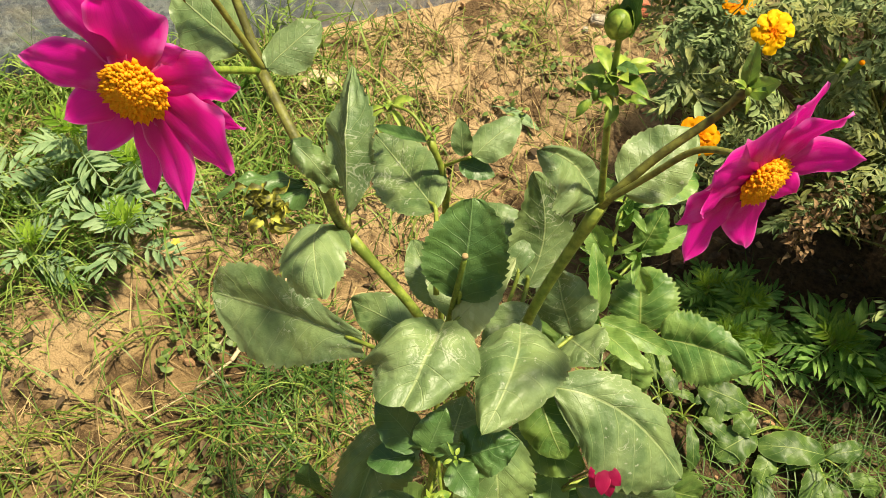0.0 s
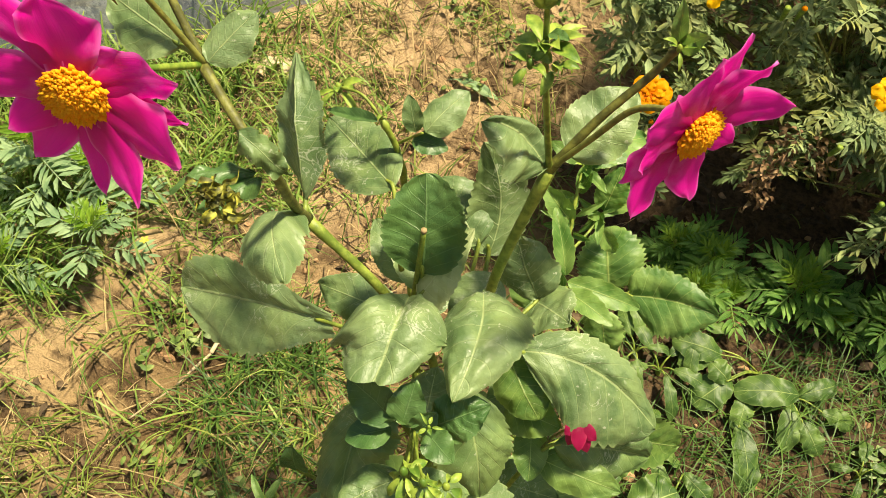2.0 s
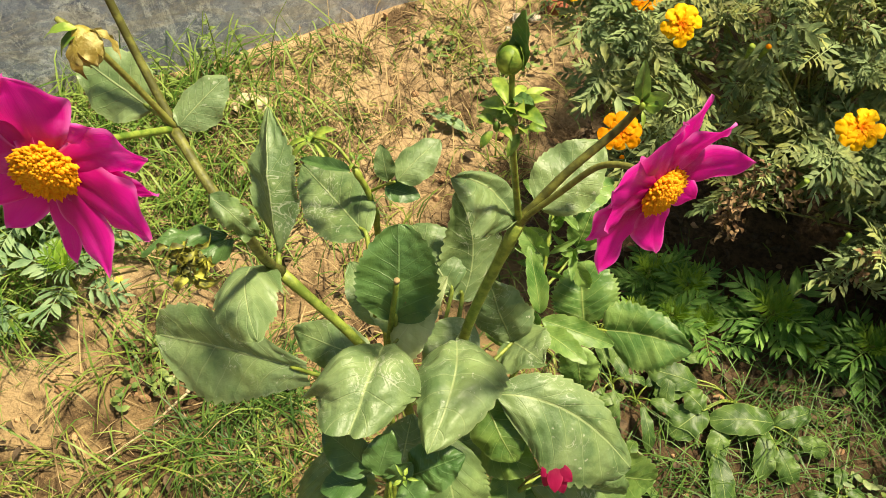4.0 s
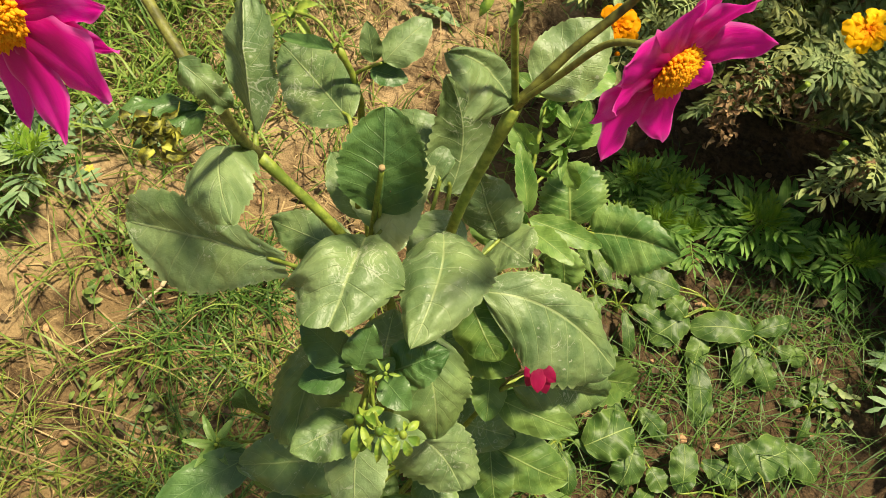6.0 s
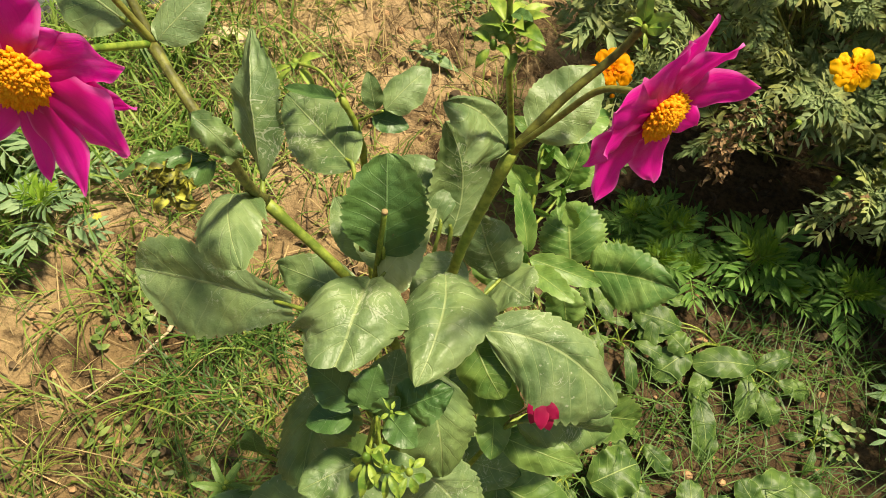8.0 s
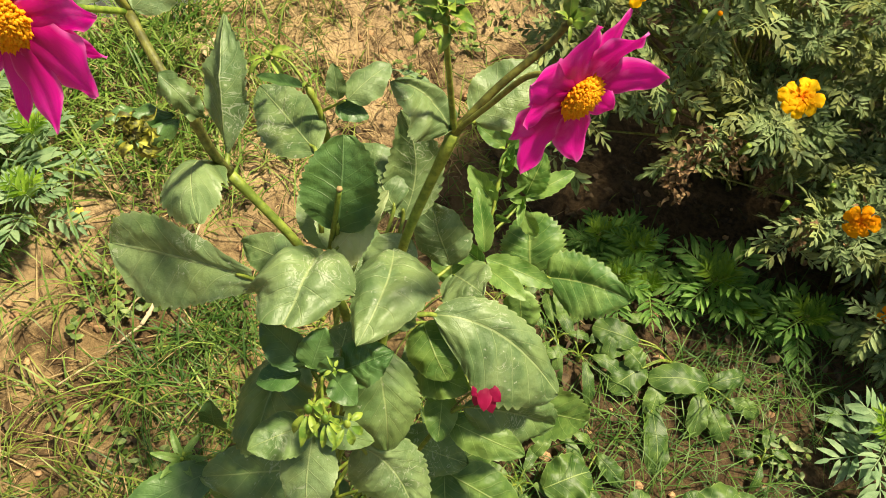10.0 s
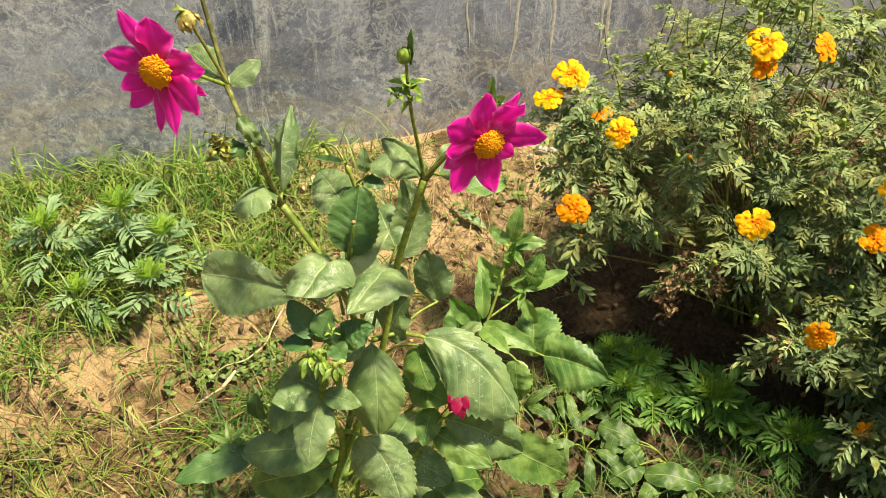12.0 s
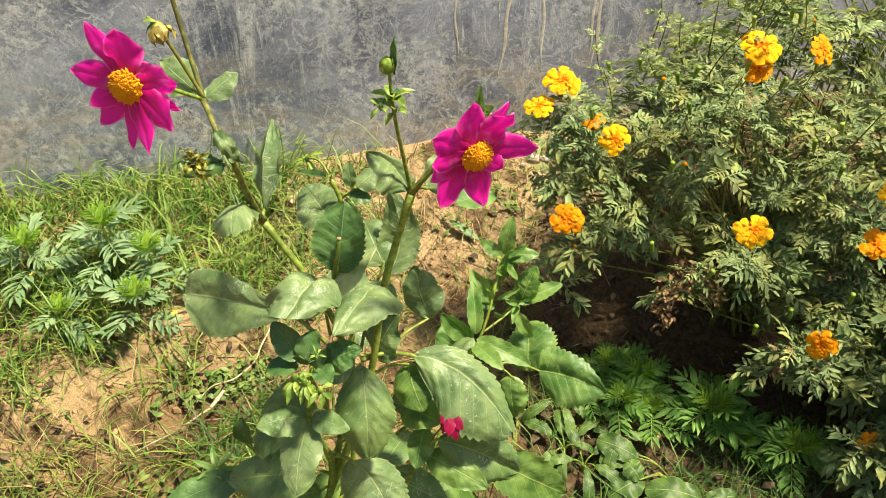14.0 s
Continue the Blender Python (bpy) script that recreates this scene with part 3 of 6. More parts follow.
stalk([(0.124, 0.152, 0.882), (0.15, 0.163, 0.918), (0.178, 0.173, 0.949), (0.188, 0.177, 0.964), (0.191, 0.178, 0.972)], 0.0055, 0.0036, M_STEM_BROWN, (0.02, 0.75))
stalk([(0.126, 0.152, 0.885), (0.148, 0.15, 0.915), (0.168, 0.146, 0.944), (0.184, 0.136, 0.957), (0.193, 0.124, 0.963)], 0.0036, 0.0034, M_STEM_BROWN)
stalk([(0.124, 0.152, 0.882), (0.121, 0.142, 0.93), (0.118, 0.13, 0.985), (0.117, 0.126, 1.03)], 0.0042, 0.0026, M_STEM)
stalk([(0.028, 0.135, 0.735), (0.033, 0.142, 0.77), (0.038, 0.15, 0.807)], 0.0040, 0.0036, M_STEM)
part("cut_stub", tube([(0.039, 0.147, 0.772), (0.044, 0.149, 0.785)], 0.0022, 0.0015, 4, 7), M_DRY, dahlia, "short brown cut twig")
part("cut_face", tube([(0.038, 0.150, 0.8065), (0.0381, 0.1502, 0.8085)], 0.0026, 0.0022, 2, 9), M_STRAW, dahlia, "pale cut end of a stem")
stalk([(-0.02, 0.13, 0.03), (-0.01, 0.22, 0.35), (-0.008, 0.262, 0.66), (-0.006, 0.26, 0.76), (-0.018, 0.261, 0.806)], 0.0062, 0.0045, None, (0.7, 0.97))
stalk([(-0.018, 0.261, 0.806), (-0.035, 0.27, 0.822), (-0.056, 0.281, 0.818)], 0.0026, 0.002)
stalk([(-0.006, 0.262, 0.78), (0.008, 0.256, 0.795), (0.018, 0.248, 0.808)], 0.0024, 0.0018)
stalk([(-0.01, 0.12, 0.02), (0.06, 0.13, 0.25), (0.103, 0.12, 0.418), (0.135, 0.13, 0.506)], 0.0062, 0.0042, None, (0.97,))
stalk([(0.0, 0.14, 0.02), (0.07, 0.26, 0.3), (0.13, 0.31, 0.47), (0.147, 0.325, 0.52)], 0.0055, 0.0035, None, (0.97,))
stalk([(0.03, 0.20, 0.03), (0.09, 0.33, 0.30), (0.139, 0.404, 0.47), (0.147, 0.45, 0.535), (0.152, 0.48, 0.56)], 0.005, 0.0028, None, (0.7,))
stalk([(0.139, 0.404, 0.465), (0.165, 0.44, 0.475), (0.18, 0.47, 0.48)], 0.0036, 0.0024)

# large leaves, top down
shaped_leaf((-0.040, 0.128, 0.700), (-0.128, 0.158, 0.672), (-0.206, 0.180, 0.645), (-0.112, 0.120, 0.648), (-0.133, 0.177, 0.697), (-0.39, -0.6, 0.7), None, (0.03, 0.105, 0.69), "dusty leaf with pale winding miner trails", shape=obovate, fold=0.2)
shaped_leaf((0.031, 0.118, 0.765), (0.033, 0.076, 0.797), (0.027, 0.043, 0.781), (-0.014, 0.064, 0.774), (0.070, 0.082, 0.765), (-0.1, -0.2, 1.0), label="domed dusty leaf with grey scars", shape=blunt, fold=0.9, lip=0.35, quilt=0.022)
shaped_leaf((0.084, 0.130, 0.766), (0.089, 0.080, 0.788), (0.079, 0.030, 0.780), (0.060, 0.091, 0.771), (0.125, 0.104, 0.764), (0.0, -0.3, 1.0), shape=rounded, fold=0.5, quilt=0.02)
shaped_leaf((0.112, 0.166, 0.634), (0.180, 0.166, 0.618), (0.242, 0.154, 0.548), (0.170, 0.122, 0.572), (0.192, 0.193, 0.616), (0.2, -0.4, 0.9), None, (0.060, 0.128, 0.648), "broad drooping dusty leaf", 0.0034, shape=rounded, fold=0.35, quilt=0.02, teeth=0.06)
shaped_leaf((-0.041, 0.126, 0.838), (-0.045, 0.092, 0.873), (-0.022, 0.042, 0.877), (-0.064, 0.072, 0.857), (-0.022, 0.086, 0.864), (-0.1, -0.1, 1.0), label="drooping pale leaf with browned edge", shape=ovate, fold=0.5, wave=0.07)
shaped_leaf((-0.044, 0.142, 0.836), (-0.050, 0.166, 0.884), (-0.060, 0.216, 0.906), (-0.072, 0.186, 0.870), (-0.030, 0.170, 0.888), (-0.2, -0.8, 0.5), None, (-0.042, 0.132, 0.83), shape=lance, fold=-0.3, teeth=0.07)
leaf((-0.039, 0.068, 0.974), (-0.012, 0.068, 0.946), (0.45, -0.55, 0.7), 0.020, arch=0.12, cup=0.9, wave=0.22, teeth=0.12, fold=0.5, twist=1.2, label="curled leathery leaf")
leaf((-0.034, 0.068, 0.943), (-0.075, 0.050, 0.954), (0.0, -0.3, 1.0), 0.017, DARK, arch=0.1, cup=1.5, wave=0.2, twist=0.8, curl=0.2)
leaf((-0.030, 0.066, 0.942), (-0.055, 0.035, 0.945), (0.0, -0.5, 0.8), 0.017, DARK, arch=0.1, cup=1.5, wave=0.2, twist=-0.8, curl=0.2)
shaped_leaf((0.036, 0.142, 0.766), (0.038, 0.156, 0.806), (0.036, 0.178, 0.838), (0.007, 0.150, 0.806), (0.069, 0.150, 0.812), (0.0, -0.9, 0.4), DARK, (0.035, 0.14, 0.70), "upright dark green leaf", shape=rounded, fold=-0.3, quilt=0.016)
leaf((0.072, 0.190, 0.748), (0.032, 0.235, 0.772), (-0.1, -0.45, 0.9), 0.075, arch=0.12, cup=0.5, origin=(0.06, 0.13, 0.66))
shaped_leaf((0.080, 0.188, 0.738), (0.086, 0.213, 0.780), (0.072, 0.222, 0.830), (0.060, 0.205, 0.768), (0.108, 0.219, 0.778), (-0.1, -0.85, 0.5), None, (0.075, 0.14, 0.68), shape=ovate, fold=-0.25, teeth=0.07)
shaped_leaf((0.121, 0.150, 0.886), (0.104, 0.152, 0.912), (0.083, 0.140, 0.931), (0.099, 0.123, 0.900), (0.113, 0.167, 0.902), (-0.4, -0.3, 0.85), shape=ovate, fold=0.6, wave=0.05)
leaf((0.136, 0.168, 0.880), (0.174, 0.210, 0.905), (-0.1, -0.75, 0.62), 0.060, arch=0.06, cup=0.3, origin=(0.125, 0.155, 0.884), wave=0.04)
leaf((0.150, 0.22, 0.83), (0.19, 0.25, 0.825), (-0.1, -0.5, 0.85), 0.04, FRESH, arch=0.1)
shaped_leaf((-0.004, 0.224, 0.766), (-0.044, 0.268, 0.760), (-0.084, 0.312, 0.752), (-0.063, 0.250, 0.745), (-0.026, 0.284, 0.772), (-0.25, -0.6, 0.75), None, (0.005, 0.19, 0.70), shape=ovate, fold=0.2)
leaf((0.020, 0.249, 0.808), (0.050, 0.286, 0.822), (-0.1, -0.6, 0.8), 0.040, arch=0.12, cup=0.8, wave=0.06)
leaf((0.012, 0.25, 0.806), (0.006, 0.262, 0.835), (0.1, -0.7, 0.6), 0.022)
leaf((0.008, 0.252, 0.795), (0.038, 0.25, 0.79), (0.1, -0.5, 0.85), 0.025, DARK, arch=0.1)
leaf((-0.017, 0.246, 0.818), (-0.067, 0.268, 0.804), (0.0, -0.2, 1.0), 0.016, DARK, fold=0.8, arch=-0.04)
leaf((-0.086, 0.120, 0.985), (-0.136, 0.145, 0.998), (0.1, -0.72, 0.7), 0.052, arch=0.02, cup=0.3, origin=(-0.068, 0.107, 0.983), wave=0.05)
leaf((-0.064, 0.106, 0.987), (-0.040, 0.130, 1.005), (-0.2, -0.8, 0.55), 0.034, arch=0.05, cup=0.8)
leaf((0.03, 0.21, 0.64), (-0.02, 0.28, 0.66), (0, -0.5, 0.85), 0.06, arch=0.1, origin=(0.02, 0.15, 0.6))
leaf((-0.005, 0.25, 0.60), (-0.05, 0.30, 0.63), (0, -0.5, 0.85), 0.055, arch=0.1)
leaf((0.01, 0.24, 0.55), (0.02, 0.32, 0.56), (0, -0.5, 0.85), 0.055, arch=0.1)

shaped_leaf((0.036, 0.126, 0.757), (0.052, 0.148, 0.771), (0.071, 0.176, 0.785), (0.060, 0.128, 0.760), (0.040, 0.160, 0.768), (0.1, -0.4, 0.9), M_LEAF_PALE, (0.034, 0.120, 0.745), "pale underside of a turned leaf", shape=ovate, fold=0.2)
leaf((0.088, 0.172, 0.735), (0.062, 0.122, 0.715), (0.0, -0.5, 0.85), 0.055, arch=0.08, cup=0.3, origin=(0.080, 0.150, 0.70))

# leaves of the side shoot by the marigolds
shaped_leaf((0.228, 0.408, 0.404), (0.280, 0.405, 0.408), (0.336, 0.395, 0.400), (0.281, 0.376, 0.370), (0.266, 0.428, 0.438), (0.03, -0.7, 0.7), FRESH, (0.16, 0.375, 0.43), "bright green toothed leaf", 0.0024, shape=ovate, fold=0.3, teeth=0.075, quilt=0.010)
shaped_leaf((0.205, 0.452, 0.352), (0.198, 0.474, 0.384), (0.190, 0.512, 0.407), (0.160, 0.474, 0.370), (0.242, 0.480, 0.402), (-0.1, -0.8, 0.6), FRESH, shape=rounded, fold=0.3, teeth=0.08)
leaf((0.147, 0.334, 0.517), (0.230, 0.326, 0.494), (0.05, -0.5, 0.85), 0.036, M_LEAF_SHOOT, arch=0.08, fold=0.3, teeth=0.07)
leaf((0.145, 0.322, 0.523), (0.097, 0.324, 0.562), (-0.1, -0.85, 0.5), 0.038, M_LEAF_SHOOT, arch=0.0, fold=0.4, teeth=0.07)
leaf((0.147, 0.318, 0.522), (0.200, 0.280, 0.522), (-0.1, -0.2, 0.95), 0.034, M_LEAF_SHOOT, arch=0.08, fold=0.3, teeth=0.07)
leaf((0.193, 0.365, 0.425), (0.207, 0.345, 0.358), (-0.1, -0.75, 0.6), 0.062, FRESH, arch=0.1, cup=0.6, teeth=0.07, origin=(0.165, 0.375, 0.43))
leaf((0.145, 0.340, 0.520), (0.125, 0.39, 0.575), (0.3, -0.75, 0.5), 0.030, M_LEAF_SHOOT, fold=0.5, teeth=0.08)
leaf((0.151, 0.480, 0.558), (0.203, 0.494, 0.562), (0.0, -0.6, 0.8), 0.032, M_LEAF_SHOOT, fold=0.2)
leaf((0.150, 0.482, 0.560), (0.158, 0.500, 0.622), (0.0, -0.95, 0.25), 0.034, M_LEAF_SHOOT, fold=0.2)
leaf((0.148, 0.478, 0.558), (0.110, 0.49, 0.575), (0.0, -0.7, 0.7), 0.026, M_LEAF_SHOOT, fold=0.2)
leaf((0.145, 0.43, 0.505), (0.108, 0.445, 0.55), (0.2, -0.85, 0.4), 0.036, M_LEAF_SHOOT, fold=0.5, teeth=0.08)
leaf((0.182, 0.475, 0.48), (0.198, 0.50, 0.535), (-0.1, -0.9, 0.35), 0.05, M_LEAF_SHOOT, fold=0.15, teeth=0.08)
leaf((0.184, 0.475, 0.478), (0.240, 0.51, 0.50), (0.0, -0.6, 0.8), 0.034, M_LEAF_SHOOT, fold=0.4, teeth=0.08)
leaf((0.178, 0.465, 0.465), (0.205, 0.46, 0.42), (0.0, -0.8, 0.6), 0.028, M_LEAF_SHOOT, fold=0.4, teeth=0.08)
leaf((0.11, 0.33, 0.46), (0.10, 0.37, 0.52), (0.1, -0.85, 0.5), 0.06, FRESH, fold=0.1)
leaf((0.115, 0.30, 0.52), (0.155, 0.25, 0.56), (0, -0.4, 0.9), 0.085, arch=0.08, cup=0.4, origin=(0.12, 0.30, 0.45))

rnd = random.Random(77)
for k in range(24):
    b = Vector((0.148, 0.43, 0.47)).lerp(Vector((0.152, 0.478, 0.565)), rnd.random()) if k % 3 else Vector((0.178, 0.468, 0.480))
    d = Vector((rnd.gauss(0, 1), rnd.gauss(-0.2, 0.8), rnd.gauss(0.5, 0.6))).normalized() * rnd.uniform(0.025, 0.045)
    leaf(b, b + d, (rnd.gauss(0, 0.4), -0.8, 0.6), rnd.uniform(0.010, 0.018), M_LEAF_SHOOT, fold=0.6, arch=-0.03, teeth=0.09, curl=0.1, wave=0.05)
for k in range(6):
    b = Vector((-0.121, 0.050, 0.472))
    a = k * 1.1
    leaf(b, b + Vector((math.cos(a), math.sin(a), 0.5)) * 0.03, (0, -0.3, 1), 0.011, FRESH, fold=0.4)

# middle and low leaves, many in the leaf colours darkened for shade
shaped_leaf((0.064, 0.118, 0.652), (0.085, 0.078, 0.634), (0.092, 0.056, 0.566), (0.054, 0.060, 0.618), (0.116, 0.088, 0.606), (-0.1, -0.8, 0.6), M_LEAF_MID, (0.055, 0.128, 0.62), "large hanging dusty leaf", 0.003, shape=rounded, fold=0.3)
leaf((0.036, 0.030, 0.642), (0.043, -0.032, 0.590), (-0.1, -0.65, 0.75), 0.064, arch=0.10, cup=0.4, origin=(0.038, 0.032, 0.648))
leaf((0.036, 0.027, 0.652), (-0.008, -0.006, 0.655), (-0.1, -0.3, 0.95), 0.052, M_LEAF_MID, arch=0.10, cup=0.6, origin=(0.04, 0.03, 0.648))
leaf((0.042, 0.028, 0.650), (0.090, 0.020, 0.655), (0.0, -0.5, 0.85), 0.034, M_LEAF_MID, arch=0.12, cup=0.4)
shaped_leaf((0.000, 0.104, 0.632), (-0.022, 0.084, 0.592), (-0.032, 0.040, 0.546), (-0.056, 0.068, 0.568), (0.016, 0.072, 0.600), (-0.3, -0.6, 0.75), M_LEAF_MID, (0.03, 0.085, 0.60), shape=rounded, fold=0.5)
leaf((0.026, 0.045, 0.530), (-0.090, 0.030, 0.490), (-0.15, -0.6, 0.78), 0.085, M_LEAF_MID, arch=0.06, cup=0.4, origin=(0.036, 0.066, 0.50))
shaped_leaf((0.064, 0.066, 0.540), (0.092, 0.070, 0.498), (0.118, 0.052, 0.452), (0.060, 0.052, 0.476), (0.122, 0.094, 0.474), (0.05, -0.68, 0.72), None, (0.04, 0.058, 0.55), "", 0.003, shape=rounded, fold=0.4)
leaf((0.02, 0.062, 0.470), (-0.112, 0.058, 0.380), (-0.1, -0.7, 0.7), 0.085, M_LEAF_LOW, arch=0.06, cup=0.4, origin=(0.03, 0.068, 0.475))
# the dark leaf colour paints the shadow this leaf lies in
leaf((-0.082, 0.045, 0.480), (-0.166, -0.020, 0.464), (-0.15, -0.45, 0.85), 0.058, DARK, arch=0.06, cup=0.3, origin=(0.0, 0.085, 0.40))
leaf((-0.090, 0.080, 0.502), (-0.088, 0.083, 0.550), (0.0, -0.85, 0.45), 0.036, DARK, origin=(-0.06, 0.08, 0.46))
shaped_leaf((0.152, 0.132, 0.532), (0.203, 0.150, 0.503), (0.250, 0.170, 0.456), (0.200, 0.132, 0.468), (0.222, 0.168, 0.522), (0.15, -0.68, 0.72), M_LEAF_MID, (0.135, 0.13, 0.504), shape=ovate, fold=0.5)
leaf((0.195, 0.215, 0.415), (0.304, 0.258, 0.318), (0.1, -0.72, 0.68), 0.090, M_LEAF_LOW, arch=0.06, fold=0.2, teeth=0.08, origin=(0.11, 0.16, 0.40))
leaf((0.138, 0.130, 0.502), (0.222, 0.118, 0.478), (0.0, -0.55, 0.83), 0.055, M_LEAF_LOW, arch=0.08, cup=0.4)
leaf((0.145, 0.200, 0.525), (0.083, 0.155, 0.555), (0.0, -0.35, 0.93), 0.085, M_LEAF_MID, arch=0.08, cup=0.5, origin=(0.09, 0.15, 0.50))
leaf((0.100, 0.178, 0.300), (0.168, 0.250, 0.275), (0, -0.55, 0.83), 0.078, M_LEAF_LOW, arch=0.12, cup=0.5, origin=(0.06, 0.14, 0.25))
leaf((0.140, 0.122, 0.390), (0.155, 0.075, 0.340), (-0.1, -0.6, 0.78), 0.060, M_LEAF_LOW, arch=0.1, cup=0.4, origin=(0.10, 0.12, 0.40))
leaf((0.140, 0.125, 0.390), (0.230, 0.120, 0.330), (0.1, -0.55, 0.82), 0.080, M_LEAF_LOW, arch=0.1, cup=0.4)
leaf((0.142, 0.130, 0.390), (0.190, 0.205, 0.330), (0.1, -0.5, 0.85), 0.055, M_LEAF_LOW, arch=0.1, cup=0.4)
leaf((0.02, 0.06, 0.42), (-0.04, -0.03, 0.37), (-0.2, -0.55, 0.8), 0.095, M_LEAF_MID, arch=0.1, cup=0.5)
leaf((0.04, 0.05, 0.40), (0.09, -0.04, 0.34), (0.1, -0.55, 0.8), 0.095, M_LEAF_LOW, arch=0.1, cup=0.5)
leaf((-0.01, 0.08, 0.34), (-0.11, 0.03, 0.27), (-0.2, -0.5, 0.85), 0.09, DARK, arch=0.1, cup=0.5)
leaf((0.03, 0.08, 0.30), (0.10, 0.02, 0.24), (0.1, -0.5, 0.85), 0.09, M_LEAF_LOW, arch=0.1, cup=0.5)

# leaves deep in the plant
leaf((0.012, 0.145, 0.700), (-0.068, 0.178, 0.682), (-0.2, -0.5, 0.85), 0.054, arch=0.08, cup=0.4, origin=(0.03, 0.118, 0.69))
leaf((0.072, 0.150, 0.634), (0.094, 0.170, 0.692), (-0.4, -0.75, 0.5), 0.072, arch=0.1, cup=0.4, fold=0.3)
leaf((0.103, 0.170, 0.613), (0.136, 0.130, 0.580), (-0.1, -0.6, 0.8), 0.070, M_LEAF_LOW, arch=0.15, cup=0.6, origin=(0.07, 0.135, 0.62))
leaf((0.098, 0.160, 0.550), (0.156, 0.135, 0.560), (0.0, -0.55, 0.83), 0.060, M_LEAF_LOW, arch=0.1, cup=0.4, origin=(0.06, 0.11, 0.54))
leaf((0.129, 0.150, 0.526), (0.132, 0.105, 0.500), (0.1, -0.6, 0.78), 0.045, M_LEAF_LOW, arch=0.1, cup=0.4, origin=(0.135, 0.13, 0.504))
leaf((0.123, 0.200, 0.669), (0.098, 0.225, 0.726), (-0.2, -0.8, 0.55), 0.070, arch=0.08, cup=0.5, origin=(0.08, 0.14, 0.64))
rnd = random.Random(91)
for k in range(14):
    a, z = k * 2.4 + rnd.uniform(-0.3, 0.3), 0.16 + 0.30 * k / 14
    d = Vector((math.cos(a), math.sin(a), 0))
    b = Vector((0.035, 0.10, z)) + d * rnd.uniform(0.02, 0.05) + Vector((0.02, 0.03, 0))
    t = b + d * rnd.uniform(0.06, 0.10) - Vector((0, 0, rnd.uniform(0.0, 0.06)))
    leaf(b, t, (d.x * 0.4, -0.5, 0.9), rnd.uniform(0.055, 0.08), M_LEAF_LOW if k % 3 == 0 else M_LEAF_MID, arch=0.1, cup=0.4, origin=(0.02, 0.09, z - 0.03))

# young leaves of the front shoot
leaf((0.041, 0.032, 0.733), (0.049, 0.053, 0.762), (0.0, -0.75, 0.6), 0.036, DARK, fold=0.3, arch=0.04)
leaf((0.046, 0.068, 0.665), (0.052, 0.101, 0.7), (0.1, -0.6, 0.8), 0.056, M_LEAF, arch=0.08, cup=0.3, origin=(0.045, 0.058, 0.62))
leaf((0.036, 0.034, 0.733), (0.004, 0.043, 0.770), (0.2, -0.75, 0.6), 0.040, DARK, fold=0.35, arch=-0.04)
leaf((0.040, 0.042, 0.720), (0.038, 0.030, 0.742), (-0.1, -0.85, 0.5), 0.040, DARK, fold=0.35, arch=-0.04)
leaf((0.062, 0.034, 0.733), (0.102, 0.045, 0.757), (-0.2, -0.65, 0.7), 0.046, DARK, arch=0.10, cup=0.4, quilt=0.03)
leaf((0.032, 0.034, 0.721), (0.000, 0.021, 0.719), (0.1, -0.3, 0.95), 0.032, DARK, fold=0.4)
leaf((0.052, 0.030, 0.730), (0.066, 0.036, 0.752), (-0.1, -0.8, 0.6), 0.026, DARK, fold=0.3)
leaf((0.060, 0.028, 0.735), (0.082, 0.008, 0.735), (-0.1, -0.3, 0.95), 0.03, DARK, fold=0.2)


def bud_cluster(centre, size, count, seed, parent=None, spread=1.0, material=None, slim=1.0, droop=0.0):
    """A green bud whose bracts spread like a star."""
    rnd = random.Random(seed)
    c = Vector(centre)
    bm = bmesh.new()
    bmesh.ops.create_uvsphere(bm, u_segments=10, v_segments=8, radius=size * 0.16, matrix=Matrix.Translation(c) @ Matrix.Diagonal((1, 1, 1.7, 1)))
    ob = part("bud", bm, material or M_BUD, parent or dahlia, "green bud with spreading bracts")
    for k in range(count):
        a = math.tau * k / count + rnd.uniform(-0.25, 0.25)
        low = rnd.uniform(-0.7, 1.1) * spread - droop
        d = Vector((math.cos(a), math.sin(a), low)).normalized()
        b = c + d * size * 0.22
        t = c + d * size * rnd.uniform(0.8, 1.4) + Vector((0, 0, -0.1 * size))
        part("bract", blade(b, t, (0.1, -0.3, 1.0), size * rnd.uniform(0.24, 0.40) * slim, lance, 0.5, 0.1, 0, 0.03, 0, rnd.uniform(-0.4, 0.4), 0.15, 8, 4, seed + k), material or M_BUD, ob)
    return ob


bud_cluster((0.117, 0.126, 1.000), 0.020, 11, 1, None, 1.0, None, 1.3)
bud_cluster((0.111, 0.116, 0.997), 0.013, 6, 2, None, 1.0, None, 1.4)
bud_cluster((0.124, 0.118, 0.995), 0.013, 6, 3, None, 1.0, None, 1.4)
bm = bmesh.new()
bmesh.ops.create_uvsphere(bm, u_segments=12, v_segments=9, radius=0.0068, matrix=Matrix.Translation((0.116, 0.125, 1.034)) @ Matrix.Diagonal((1, 1, 1.15, 1)))
top_bud = part("bud", bm, M_BUD, dahlia, "round closed yellow-green bud")
for k in range(6):
    d = Vector((math.cos(k * 1.05), math.sin(k * 1.05), 0))
    part("bract", blade(Vector((0.116, 0.125, 1.028)) + d * 0.005, Vector((0.116, 0.125, 1.043)) + d * 0.0045, d, 0.0072, lance, 0.1, 0.16, 0.2, 0.02, 0, 0, 0.0, 8, 4, k), M_BUD, top_bud)
leaf((0.121, 0.130, 1.024), (0.122, 0.131, 1.060), (-0.75, -0.65, 0.1), 0.020, DARK, fold=0.5, arch=-0.06, name="bract")
